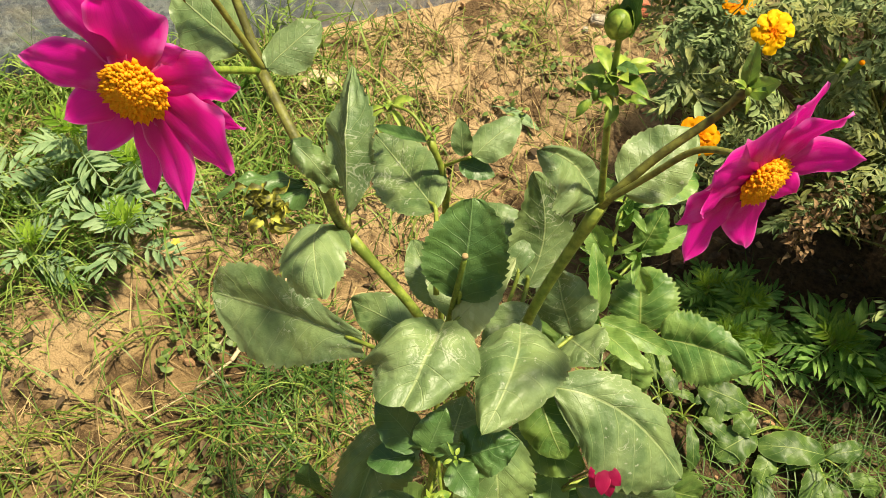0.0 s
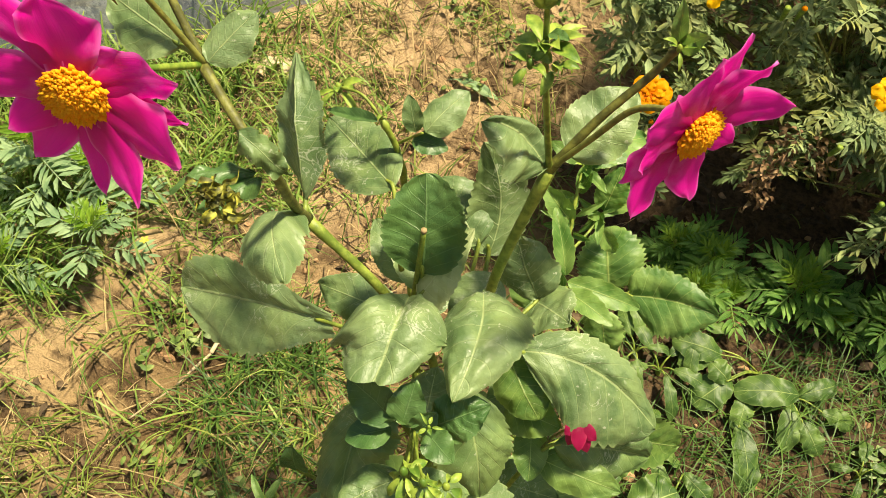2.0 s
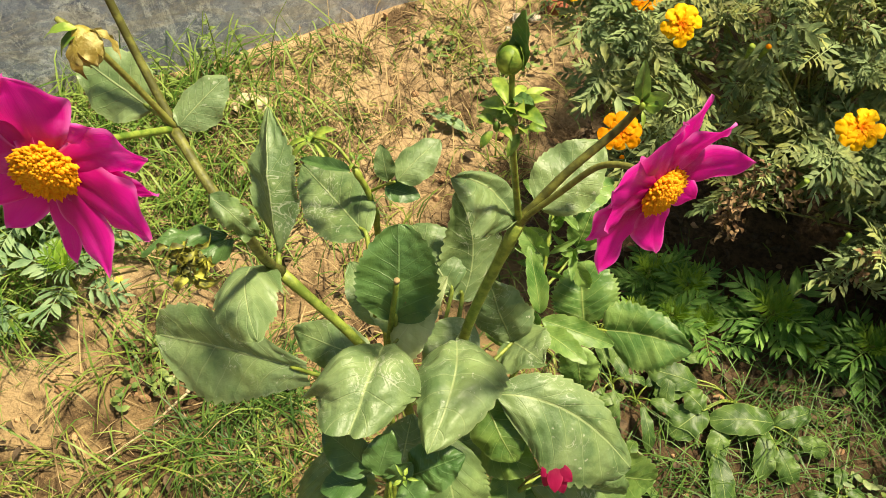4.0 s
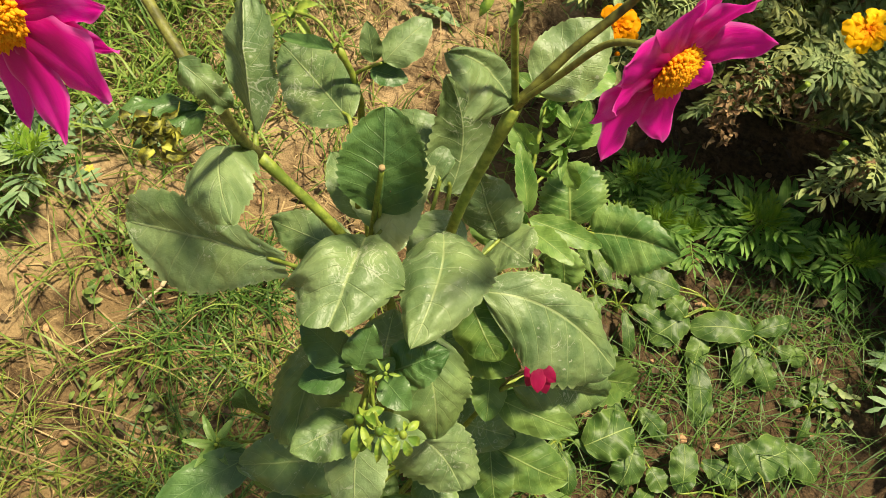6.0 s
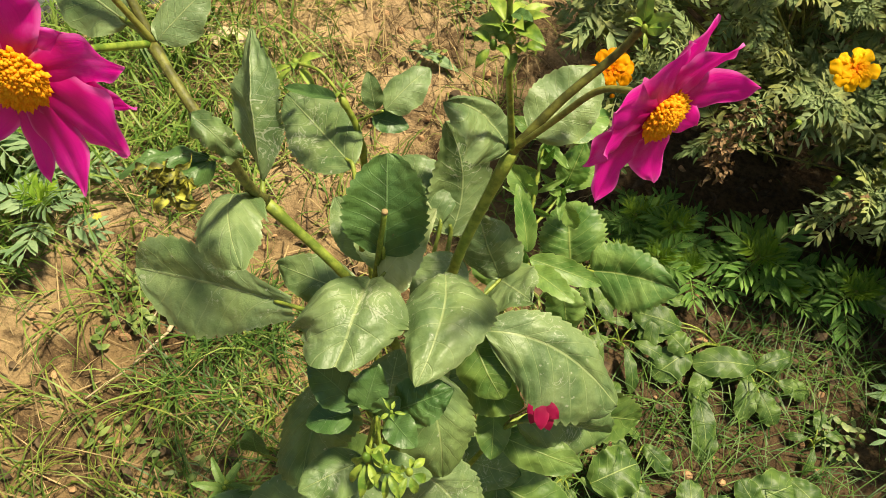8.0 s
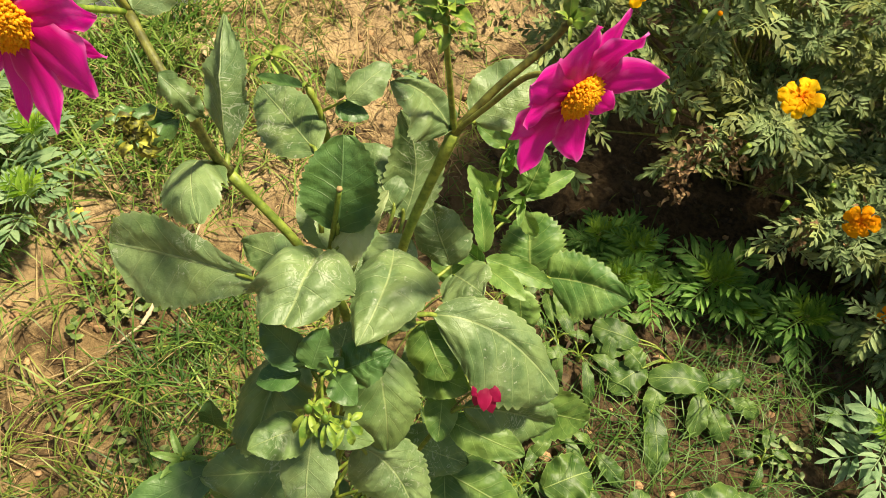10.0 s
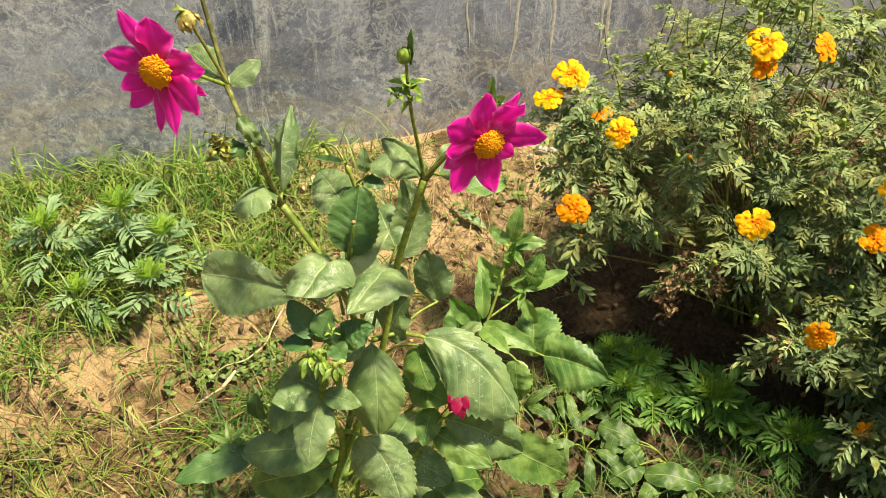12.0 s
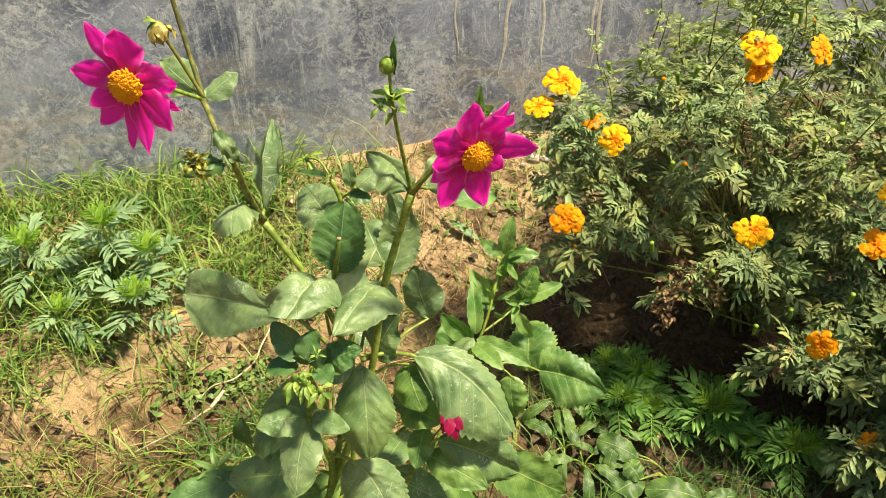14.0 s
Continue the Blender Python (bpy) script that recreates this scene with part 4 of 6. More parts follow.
leaf((0.119, 0.128, 1.008), (0.130, 0.118, 1.012), (-0.1, -0.3, 0.9), 0.009, DARK, fold=0.3, name="bract")
bud_cluster((-0.059, 0.283, 0.815), 0.020, 8, 5)
bud_cluster((-0.016, 0.262, 0.812), 0.009, 5, 6)
bud_cluster((0.068, -0.020, 0.762), 0.019, 8, 7, droop=0.9)
bud_cluster((0.053, -0.012, 0.756), 0.020, 8, 8, droop=1.1)
bud_cluster((0.082, -0.016, 0.752), 0.017, 7, 9, droop=0.8)
bud_cluster((0.064, 0.020, 0.760), 0.009, 5, 10)
stalk([(0.05, 0.03, 0.73), (0.06, 0.0, 0.752), (0.068, -0.018, 0.762)], 0.0022, 0.0016)
stalk([(0.05, 0.03, 0.72), (0.052, 0.0, 0.742), (0.055, -0.012, 0.754)], 0.0022, 0.0016)
bud_cluster((0.190, 0.168, 0.974), 0.011, 5, 11)
leaf((0.192, 0.178, 0.966), (0.204, 0.166, 0.986), (-0.2, -0.7, 0.5), 0.016, FRESH, fold=0.1)
leaf((0.190, 0.177, 0.970), (0.188, 0.178, 1.000), (-0.1, -0.95, 0.2), 0.012, FRESH, fold=0.4)
rnd = random.Random(12)
bm = bmesh.new()
for k in range(46):
    b = Vector((-0.036, 0.030, 0.966)) + Vector((rnd.gauss(0, 0.004), rnd.gauss(0, 0.004), rnd.gauss(0, 0.004)))
    d = Vector((rnd.gauss(0, 1), rnd.gauss(-0.2, 1), rnd.gauss(-0.35, 0.8))).normalized() * rnd.uniform(0.006, 0.014)
    blade(b, b + d, (rnd.gauss(0, 1), -0.6, 0.5), rnd.uniform(0.003, 0.0075), lance, 0.4, 0.25, 0, 0.2, 0, 1.2, 0.4, 6, 4, k, bm)
withered = part("withered_flower", bm, M_WITHER, dahlia)
tagged(withered, "withered brown and yellow flower head")
bud_cluster((-0.121, 0.050, 0.474), 0.014, 9, 14)
stalk([(0.0, 0.085, 0.36), (-0.05, 0.08, 0.43), (-0.10, 0.062, 0.462), (-0.121, 0.052, 0.472)], 0.004, 0.0024)
bud_cluster((0.15, 0.475, 0.556), 0.010, 5, 15)


def flower(parent, centre, facing, petals, disc_r, seed):
    """A single dahlia bloom; petals: degrees round the disc, length, width, how far it leans forward, twist."""
    n = Vector(facing).normalized()
    right = Vector((0, 0, 1)).cross(n).normalized()
    up = n.cross(right)
    c = Vector(centre)
    bm = bmesh.new()
    bmesh.ops.create_uvsphere(bm, u_segments=12, v_segments=8, radius=disc_r * 0.7, matrix=Matrix.Translation(c - n * 0.008) @ n.to_track_quat("Z", "Y").to_matrix().to_4x4() @ Matrix.Diagonal((1, 1, 0.7, 1)))
    head = part("flower_head", bm, M_BUD, parent, "magenta single dahlia bloom with an orange disc")
    for k, (deg, length, width, lean, twist) in enumerate(petals):
        d = right * math.cos(radians(deg)) + up * math.sin(radians(deg))
        b = c + d * disc_r * 0.45 - n * (0.002 + 0.0012 * (k % 3))
        t = c + d * length + n * lean
        part("petal", blade(b, t, n, width * 1.02, petal_shape, 0.26, -0.05 - 0.03 * (k % 2), 0.45, 0.05, 0.0, twist, -0.05 + 0.10 * (k % 3), 26, 16, seed + k * 2.3, quilt=0.0), M_PETAL, head)
    bm = bmesh.new()
    bmesh.ops.create_uvsphere(bm, u_segments=14, v_segments=8, radius=disc_r * 0.98, matrix=Matrix.Translation(c - n * 0.002) @ n.to_track_quat("Z", "Y").to_matrix().to_4x4() @ Matrix.Diagonal((1, 1, 0.58, 1)))
    rnd = random.Random(seed)
    count = 640
    for k in range(count):
        f = (k + 0.5) / count
        r = math.sqrt(f) * disc_r
        a = k * 2.39996
        radial = right * math.cos(a) + up * math.sin(a)
        foot = c + radial * r * 0.9 + n * (0.0055 * (1 - f) - 0.002)
        way = (n * (1.15 - 0.6 * f) + radial * (0.15 + 0.55 * f) + Vector((rnd.gauss(0, 0.16), rnd.gauss(0, 0.16), rnd.gauss(0, 0.16)))).normalized()
        h = (0.0026 + 0.0030 * f) * rnd.uniform(0.7, 1.35)
        e = way.orthogonal().normalized()
        g = way.cross(e)
        w = rnd.uniform(0.0008, 0.0011)
        ring = [bm.verts.new(foot + (e * x + g * y) * w) for x, y in ((1, 0), (0, 1), (-1, 0), (0, -1))]
        mid = [bm.verts.new(foot + way * h * 0.7 + (e * x + g * y) * w * 1.35) for x, y in ((1, 0), (0, 1), (-1, 0), (0, -1))]
        tip = bm.verts.new(foot + way * h + radial * 0.0006)
        for i in range(4):
            bm.faces.new((ring[i], ring[(i + 1) % 4], mid[(i + 1) % 4], mid[i]))
            bm.faces.new((mid[i], mid[(i + 1) % 4], tip))
    part("disc", bm, M_DISC, head, "orange disc of many small florets")
    return head


flower(dahlia, (0.203, 0.113, 0.962), (0.68, -0.73, -0.06), ((100, 0.0645, 0.0263, 0.004, 0.3), (55, 0.0520, 0.0297, 0.012, 0.2), (44, 0.0560, 0.0181, -0.008, 0.3), (2, 0.0572, 0.0252, 0.012, -0.2), (-35, 0.0312, 0.0197, 0.006, 0.3), (-61, 0.0395, 0.0175, -0.006, 0.4), (-82, 0.0593, 0.0263, 0.0, 0.1), (-127, 0.0603, 0.0297, 0.002, 0.2), (-155, 0.0480, 0.0230, -0.004, 0.5), (173, 0.0489, 0.0242, 0.004, 0.5), (143, 0.0572, 0.0286, 0.006, 0.2)), 0.0124, 20)
flower(dahlia, (-0.078, 0.0145, 1.042), (0.12, -0.98, 0.09), ((119, 0.0600, 0.0175, -0.006, 0.9), (88, 0.0500, 0.0310, 0.004, 0.3), (167, 0.0510, 0.0235, 0.002, 0.3), (-152, 0.0437, 0.0200, -0.003, 0.3), (-131, 0.0540, 0.0215, -0.004, 0.3), (-98, 0.0600, 0.0130, 0.006, 0.5), (-75, 0.0600, 0.0185, 0.008, 0.3), (-40, 0.0520, 0.0300, 0.012, 0.5), (-31, 0.0480, 0.0160, -0.004, 0.6), (8, 0.0480, 0.0255, -0.002, 0.4), (34, 0.0312, 0.0215, -0.006, 0.2)), 0.0124, 40)

# the half-open bud beside the higher flower
bm = bmesh.new()
bud_turn = Vector((0.45, -0.25, -0.85)).to_track_quat("Z", "Y").to_matrix().to_4x4()
bmesh.ops.create_uvsphere(bm, u_segments=14, v_segments=10, radius=0.0072, matrix=Matrix.Translation((-0.073, 0.070, 1.068)) @ bud_turn @ Matrix.Diagonal((0.95, 0.85, 1.35, 1)))
big_bud = part("bud", bm, mottled("opening_bud", (0.24, 0.20, 0.03), (0.56, 0.50, 0.16), 150.0, 0.55), dahlia, "drooping half-open yellow-olive bud")
for k in range(9):
    a = k * math.tau / 9
    d = (bud_turn @ Vector((math.cos(a), math.sin(a), 0.0)))
    down = bud_turn @ Vector((0, 0, 1.0))
    b = Vector((-0.073, 0.070, 1.068)) - down * 0.006 + d * 0.004
    t = b + down * (0.016 + 0.003 * math.sin(k * 2.1)) + d * (0.003 + 0.003 * math.sin(k * 1.7 + 1))
    part("petal", blade(b, t, d, 0.0075, lance, 0.2, 0.22, 0.2, 0.12, 0, 0.5 * math.sin(k * 1.3), -0.1, 12, 4, k), M_BUD_SCALE, big_bud)
part("bract", blade((-0.074, 0.070, 1.077), (-0.088, 0.064, 1.078), (0, -0.2, 1), 0.006, lance, 0.3, 0.08, 0, 0.05, 0, 0.4, 0.2, 10, 4, 5), M_BUD, big_bud)
part("bract", blade((-0.074, 0.070, 1.076), (-0.084, 0.062, 1.068), (-0.3, -0.6, 0.5), 0.005, lance, 0.3, 0.08, 0, 0.05, 0, 0.4, 0.2, 10, 4, 6), M_BUD, big_bud)

# the crimson flower under the broad leaf
red = bud_cluster((0.170, 0.134, 0.580), 0.008, 5, 16)
tagged(red, "small crimson flower half hidden beneath a leaf")
for k, (dx, dy, dz) in enumerate(((-0.007, -0.012, -0.016), (0.008, -0.014, -0.022), (0.013, -0.008, -0.008), (0.001, -0.018, -0.012), (-0.010, -0.008, -0.004))):
    part("petal", blade((0.171, 0.131, 0.586), (0.172 + dx * 1.2, 0.127 + dy, 0.584 + dz * 1.1), (0.2, -0.8, 0.5), 0.013, petal_shape, 0.2, 0.05, 0.3, 0.04, 0, 0.3, 0.1, 10, 6, k), M_CRIMSON, red)
stalk([(0.135, 0.13, 0.506), (0.15, 0.135, 0.54), (0.170, 0.134, 0.576)], 0.0022, 0.0018, M_STEM_BROWN)


# ---- marigolds ----
def pinnate(length, pairs, rnd, droop=0.25, width=0.20, loose=0.08, reach=1.0):
    """Arrays of one feathery leaf along +x: verts, faces and uv. Leaflets stand in pairs along the rachis."""
    verts, faces, uvs = [], [], []

    def leaflet(b, d, size):
        d = d / np.linalg.norm(d)
        side = np.cross((0, 0, 1.0), d)
        side = side / np.linalg.norm(side)
        nrm = np.cross(d, side)
        k = len(verts)
        w = size * width
        ring = ((0, 0, 0), (0.32, 0.92, 0.045), (0.36, 0, -0.02), (0.32, -0.92, 0.045), (0.72, 0.72, 0.0), (0.75, 0, -0.05), (0.72, -0.72, 0.0), (1.0, 0, -0.13))
        for a, s, h in ring:
            verts.append(b + d * size * a + side * w * s + nrm * size * h)
            uvs.append((a, 0.5 + s * 0.5))
        for f in ((0, 2, 1), (0, 3, 2), (1, 2, 5, 4), (2, 3, 6, 5), (4, 5, 7), (5, 6, 7)):
            faces.append(tuple(k + i for i in f))

    def on(t):
        return np.array((length * t, 0.0, -droop * length * t * t))

    for i in range(pairs):
        t = 0.16 + 0.78 * i / pairs
        size = reach * length * (0.27 + 0.17 * math.sin(math.pi * (0.25 + 0.6 * i / pairs)))
        for sgn in (1, -1):
            d = np.array((0.55 + 0.45 * t, sgn * (1.0 - 0.35 * t), rnd.uniform(-0.30, 0.22) - droop * t)) + np.array((rnd.gauss(0, loose), rnd.gauss(0, loose), 0.0))
            leaflet(on(t + rnd.uniform(-0.03, 0.03)), d, size * rnd.uniform(1.0 - 2.2 * loose, 1.0 + 1.4 * loose))
    leaflet(on(0.94), np.array((1.0, rnd.uniform(-0.2, 0.2), -droop * 1.6)), length * 0.30)
    k = len(verts)
    w = length * 0.012
    for t in (0, 0.33, 0.66, 0.97):
        p = on(t)
        verts.append(p + (0, w, 0.0)); verts.append(p + (0, -w, 0.0)); verts.append(p + (0, 0, -1.6 * w))
        uvs.extend([(t, 0.5)] * 3)
    for i in range(3):
        for a, b in ((0, 1), (1, 2), (2, 0)):
            faces.append((k + 3 * i + a, k + 3 * i + b, k + 3 * i + 3 + b, k + 3 * i + 3 + a))
    return np.array(verts), faces, np.array(uvs)


LEAF_RND = random.Random(5)
FEATHERS = [pinnate(1.0, p, LEAF_RND, d, w, 0.10, 1.22) for p, d, w in ((5, 0.20, 0.155), (6, 0.3, 0.14), (5, 0.25, 0.155), (6, 0.35, 0.14), (5, 0.2, 0.15))]

SPRAYS = [pinnate(1.0, p, LEAF_RND, d, w, 0.20) for p, d, w in ((4, 0.1, 0.175), (4, 0.35, 0.185), (5, 0.3, 0.16), (5, 0.5, 0.175), (4, 0.2, 0.17))]


def feathers(name, places, material, parent, label="", kinds=None):
    """Many feathery leaves joined; places: foot, direction, upper side, length, kind."""
    vs, fs, us, k = [], [], [], 0
    for foot, way, face, length, kind in places:
        v, f, u = (kinds or FEATHERS)[kind % 5]
        e1 = np.array(Vector(way).normalized())
        e3 = np.array(face) - e1 * np.dot(face, e1)
        e3 = e3 / max(np.linalg.norm(e3), 1e-6)
        e2 = np.cross(e3, e1)
        vs.append(np.array(foot) + length * (v[:, :1] * e1 + v[:, 1:2] * e2 + v[:, 2:] * e3))
        fs.extend(tuple(i + k for i in q) for q in f)
        us.append(u)
        k += len(v)
    return tagged(raw(name, np.concatenate(vs), fs, material, parent, label, np.concatenate(us), True), kind="stuff")


def marigold_petal(seed):
    bm = blade((0, 0, 0), (1, 0, 0.05), (0, 0, 1), 0.66, lambda u: (0.20 + 0.95 * u ** 0.9) * min(1, (1.02 - u) * 6) ** 0.5, 0.10, 0.06, 0.2, 0.12, 0.0, 0, 0.15, 10, 10, seed)
    data = bpy.data.meshes.new("petal")
    bm.to_mesh(data)
    bm.free()
    data.polygons.foreach_set("use_smooth", [True] * len(data.polygons))
    return data


PETAL_ORANGE, PETAL_YELLOW = marigold_petal(3), marigold_petal(8)
PETAL_ORANGE.materials.append(M_MARI)
PETAL_YELLOW.materials.append(M_MARI_Y)


def marigold_head(parent, centre, facing, size, yellow=False, seed=0, label=""):
    """A frilled marigold bloom: a green cup and three rings of petals."""
    rnd = random.Random(seed)
    n = Vector(facing).normalized()
    c = Vector(centre)
    bm = tube([c - n * size * 0.62, c - n * size * 0.35, c - n * 0.03 * size], size * 0.10, size * 0.26, 3, 9)
    head = part("flower_head", bm, M_BUD, parent, label or ("yellow-orange frilled marigold bloom" if yellow else "orange frilled marigold bloom"))
    turn = n.to_track_quat("Z", "Y").to_matrix().to_4x4()
    for ring, (count, reach, lift) in enumerate(((8, 0.62, 0.02), (6, 0.40, 0.12), (4, 0.18, 0.35))):
        for k in range(count):
            a = math.tau * (k + rnd.uniform(-0.2, 0.2)) / count + ring * 0.4
            ob = new("petal", PETAL_YELLOW if yellow and ring != 2 else PETAL_ORANGE)
            ob.parent = head
            s = size * reach * rnd.uniform(0.88, 1.12)
            tilt = math.atan(lift) + rnd.uniform(-0.12, 0.12)
            ob.matrix_basis = Matrix.Translation(c + n * size * 0.03 * ring) @ turn @ Matrix.Rotation(a, 4, "Z") @ Matrix.Rotation(-tilt, 4, "Y") @ Matrix.Rotation(rnd.uniform(-0.25, 0.25), 4, "X") @ Matrix.Diagonal((s, s, s, 1))
    bm = bmesh.new()
    for k in range(14):
        a, r = k * 2.4, size * 0.09 * math.sqrt(k / 14)
        p = c + turn.to_3x3() @ Vector((r * math.cos(a), r * math.sin(a), size * 0.06))
        bmesh.ops.create_icosphere(bm, subdivisions=1, radius=size * 0.035, matrix=Matrix.Translation(p))
    part("heart", bm, M_MARI, head)
    return head


def marigold_bud(parent, centre, size, seed=0, open_tip=True):
    rnd = random.Random(seed)
    c = Vector(centre)
    n = Vector((rnd.uniform(-0.3, 0.3), -0.3, 1)).normalized()
    ob = part("bud", tube([c - n * size, c - n * size * 0.4, c + n * size * 0.5, c + n * size * 0.7], size * 0.2, size * 0.3, 4, 9), M_BUD, parent, "closed green marigold bud")
    if open_tip:
        bm = bmesh.new()
        bmesh.ops.create_icosphere(bm, subdivisions=2, radius=size * 0.26, matrix=Matrix.Translation(c + n * size * 0.75))
        part("petal_tip", bm, M_MARI_Y, ob)
    return ob


def bush(at, clumps, count, seed, label, material=None, leaf_len=(0.036, 0.060), stems=44, dry=0):
    """A bushy marigold: stems from one foot to lobed clumps of feathery leaves (centre, radii)."""
    rnd = random.Random(seed)
    foot = on_ground(*at)
    ob = thing("marigold_bush", foot, label, "bush", "marigold bushes")
    total = sum(r[0] * r[1] + r[1] * r[2] + r[0] * r[2] for _, r in clumps)
    places, tips, withered_at = [], [], []
    for c, r in clumps:
        c = Vector(c)
        quota = int(count * (r[0] * r[1] + r[1] * r[2] + r[0] * r[2]) / total)
        made = 0
        while made < quota:
            d = Vector((rnd.gauss(0, 1), rnd.gauss(0, 1), rnd.gauss(0.25, 1))).normalized()
            lump = 0.84 + 0.40 * noise.noise(d * 2.8 + c * 5)
            q = rnd.uniform(0.45, 1.06) ** 0.6 * lump
            p = c + Vector((d.x * r[0], d.y * r[1], d.z * r[2])) * q
            whorl = rnd.randrange(5, 9)
            made += whorl
            if p.z < float(slope(p.x, p.y)) + 0.03 or (d.z < -0.55 and rnd.random() < 0.8):
                continue
            if -0.497 * p.x + 0.868 * p.y > WALL_S - 0.05:
                continue
            up = (Vector((d.x * 0.55, d.y * 0.55, 1.0)) + Vector((rnd.gauss(0, 0.25), rnd.gauss(0, 0.25), 0))).normalized()
            e = up.orthogonal().normalized()
            g = up.cross(e)
            size = rnd.uniform(*leaf_len)
            withers = rnd.random() < dry
            for i in range(whorl):
                a = i * 2.4 + rnd.uniform(-0.3, 0.3)
                out = e * math.cos(a) + g * math.sin(a)
                way = out + up * rnd.uniform(-0.3, 0.6)
                length = size * rnd.uniform(0.75, 1.25) * (1 - 0.04 * i)
                (withered_at if withers and i % 2 else places).append((p - up * size * (0.35 - 0.08 * i) + out * 0.003, way, up + out * rnd.uniform(-0.35, 0.2) + e * rnd.gauss(0, 0.3), length * (0.6 if withers and i % 2 else 1.0), rnd.randrange(5)))
            if rnd.random() < whorl * stems / count * 2.2:
                tips.append(p - up * size * 0.3)
    for p in tips:
        mid = foot.lerp(p, 0.5) + Vector((rnd.uniform(-0.05, 0.05), rnd.uniform(-0.05, 0.05), 0.05))
        start = foot + Vector((rnd.uniform(-0.06, 0.06), rnd.uniform(-0.06, 0.06), -0.01))
        part("stem", tube([start, start.lerp(mid, 0.5) + Vector((0, 0, 0.03)), mid, p], rnd.uniform(0.002, 0.004), 0.0014, 4, 6), M_STEM_BROWN if rnd.random() < 0.9 else M_STEM, ob)
    feathers("foliage", places, material or M_MARI_LEAF, ob, "feathery grey-green leaves", SPRAYS)
    if withered_at:
        feathers("dry_foliage", withered_at, M_DRY, ob, "withered brown leaves", SPRAYS)
    return ob


near_bush = bush((0.55, 0.95), (((0.42, 0.86, 0.56), (0.24, 0.26, 0.22)), ((0.30, 0.80, 0.60), (0.12, 0.15, 0.14)), ((0.66, 0.87, 0.48), (0.20, 0.17, 0.19)), ((0.54, 1.10, 0.64), (0.27, 0.24, 0.17)), ((0.20, 0.76, 0.635), (0.08, 0.09, 0.07)), ((0.245, 0.72, 0.52), (0.10, 0.10, 0.11)), ((0.225, 0.70, 0.40), (0.05, 0.05, 0.08)), ((0.535, 0.82, 0.38), (0.09, 0.06, 0.10)), ((0.62, 0.83, 0.33), (0.10, 0.07, 0.11))), 2350, 1, "bushy marigold with feathery grey-green leaves and orange blooms", dry=0.08)
far_bush = bush((0.95, 1.15), (((0.76, 0.93, 0.50), (0.30, 0.24, 0.24)), ((0.95, 1.12, 0.62), (0.36, 0.30, 0.30)), ((0.72, 1.28, 0.72), (0.34, 0.22, 0.27)), ((1.15, 0.90, 0.46), (0.34, 0.30, 0.32)), ((1.15, 1.40, 0.80), (0.35, 0.26, 0.26)), ((0.98, 0.80, 0.34), (0.24, 0.20, 0.22))), 2900, 2, "tall marigold bush with many feathery leaves beside the wall", dry=0.07)
front_bush = bush((0.80, 0.78), (((0.77, 0.76, 0.25), (0.15, 0.09, 0.13)), ((0.88, 0.67, 0.34), (0.14, 0.11, 0.15)), ((0.70, 0.745, 0.31), (0.11, 0.06, 0.09)), ((0.95, 0.62, 0.20), (0.18, 0.16, 0.14)), ((0.82, 0.61, 0.16), (0.08, 0.07, 0.08)), ((0.505, 0.765, 0.415), (0.075, 0.045, 0.06)), ((0.665, 0.80, 0.37), (0.12, 0.06, 0.10)), ((0.625, 0.66, 0.30), (0.06, 0.03, 0.055)), ((0.445, 0.70, 0.385), (0.055, 0.025, 0.05)), ((0.68, 0.64, 0.35), (0.05, 0.03, 0.05)), ((0.60, 0.75, 0.40), (0.08, 0.04, 0.07))), 1740, 3, "low marigold bush with pale leaves and a few orange blooms", leaf_len=(0.042, 0.068), stems=14, dry=0.05)

for k, (p, facing, size, yellow, owner) in enumerate((
        ((0.224, 0.616, 0.548), (0.1, -0.85, 0.55), 0.054, False, near_bush),
        ((0.509, 0.625, 0.577), (0.1, -0.75, 0.7), 0.058, True, near_bush),
        ((0.278, 0.673, 0.675), (0.15, -0.8, 0.6), 0.050, True, near_bush),
        ((0.177, 0.750, 0.726), (0.1, -0.5, 0.9), 0.062, True, near_bush),
        ((0.148, 0.720, 0.691), (-0.05, -0.45, 0.9), 0.052, True, near_bush),
        ((0.236, 0.725, 0.672), (-0.4, -0.3, 0.85), 0.040, False, near_bush),
        ((0.649, 0.592, 0.402), (-0.3, -0.75, 0.3), 0.050, False, front_bush),
        ((0.778, 0.596, 0.202), (0.2, -0.9, 0.2), 0.045, False, front_bush),
        ((0.474, 0.830, 0.787), (0.1, -0.5, 0.85), 0.066, True, far_bush),
        ((0.478, 0.822, 0.752), (0.1, -0.6, 0.6), 0.050, False, far_bush),
        ((0.562, 0.815, 0.800), (0.5, -0.4, 0.6), 0.050, False, far_bush),
        ((0.703, 0.700, 0.535), (0.3, -0.7, 0.5), 0.052, False, far_bush),
        ((0.713, 0.720, 0.618), (0.3, -0.7, 0.6), 0.056, True, far_bush))):
    marigold_head(owner, p, facing, size * 0.78, yellow, k)

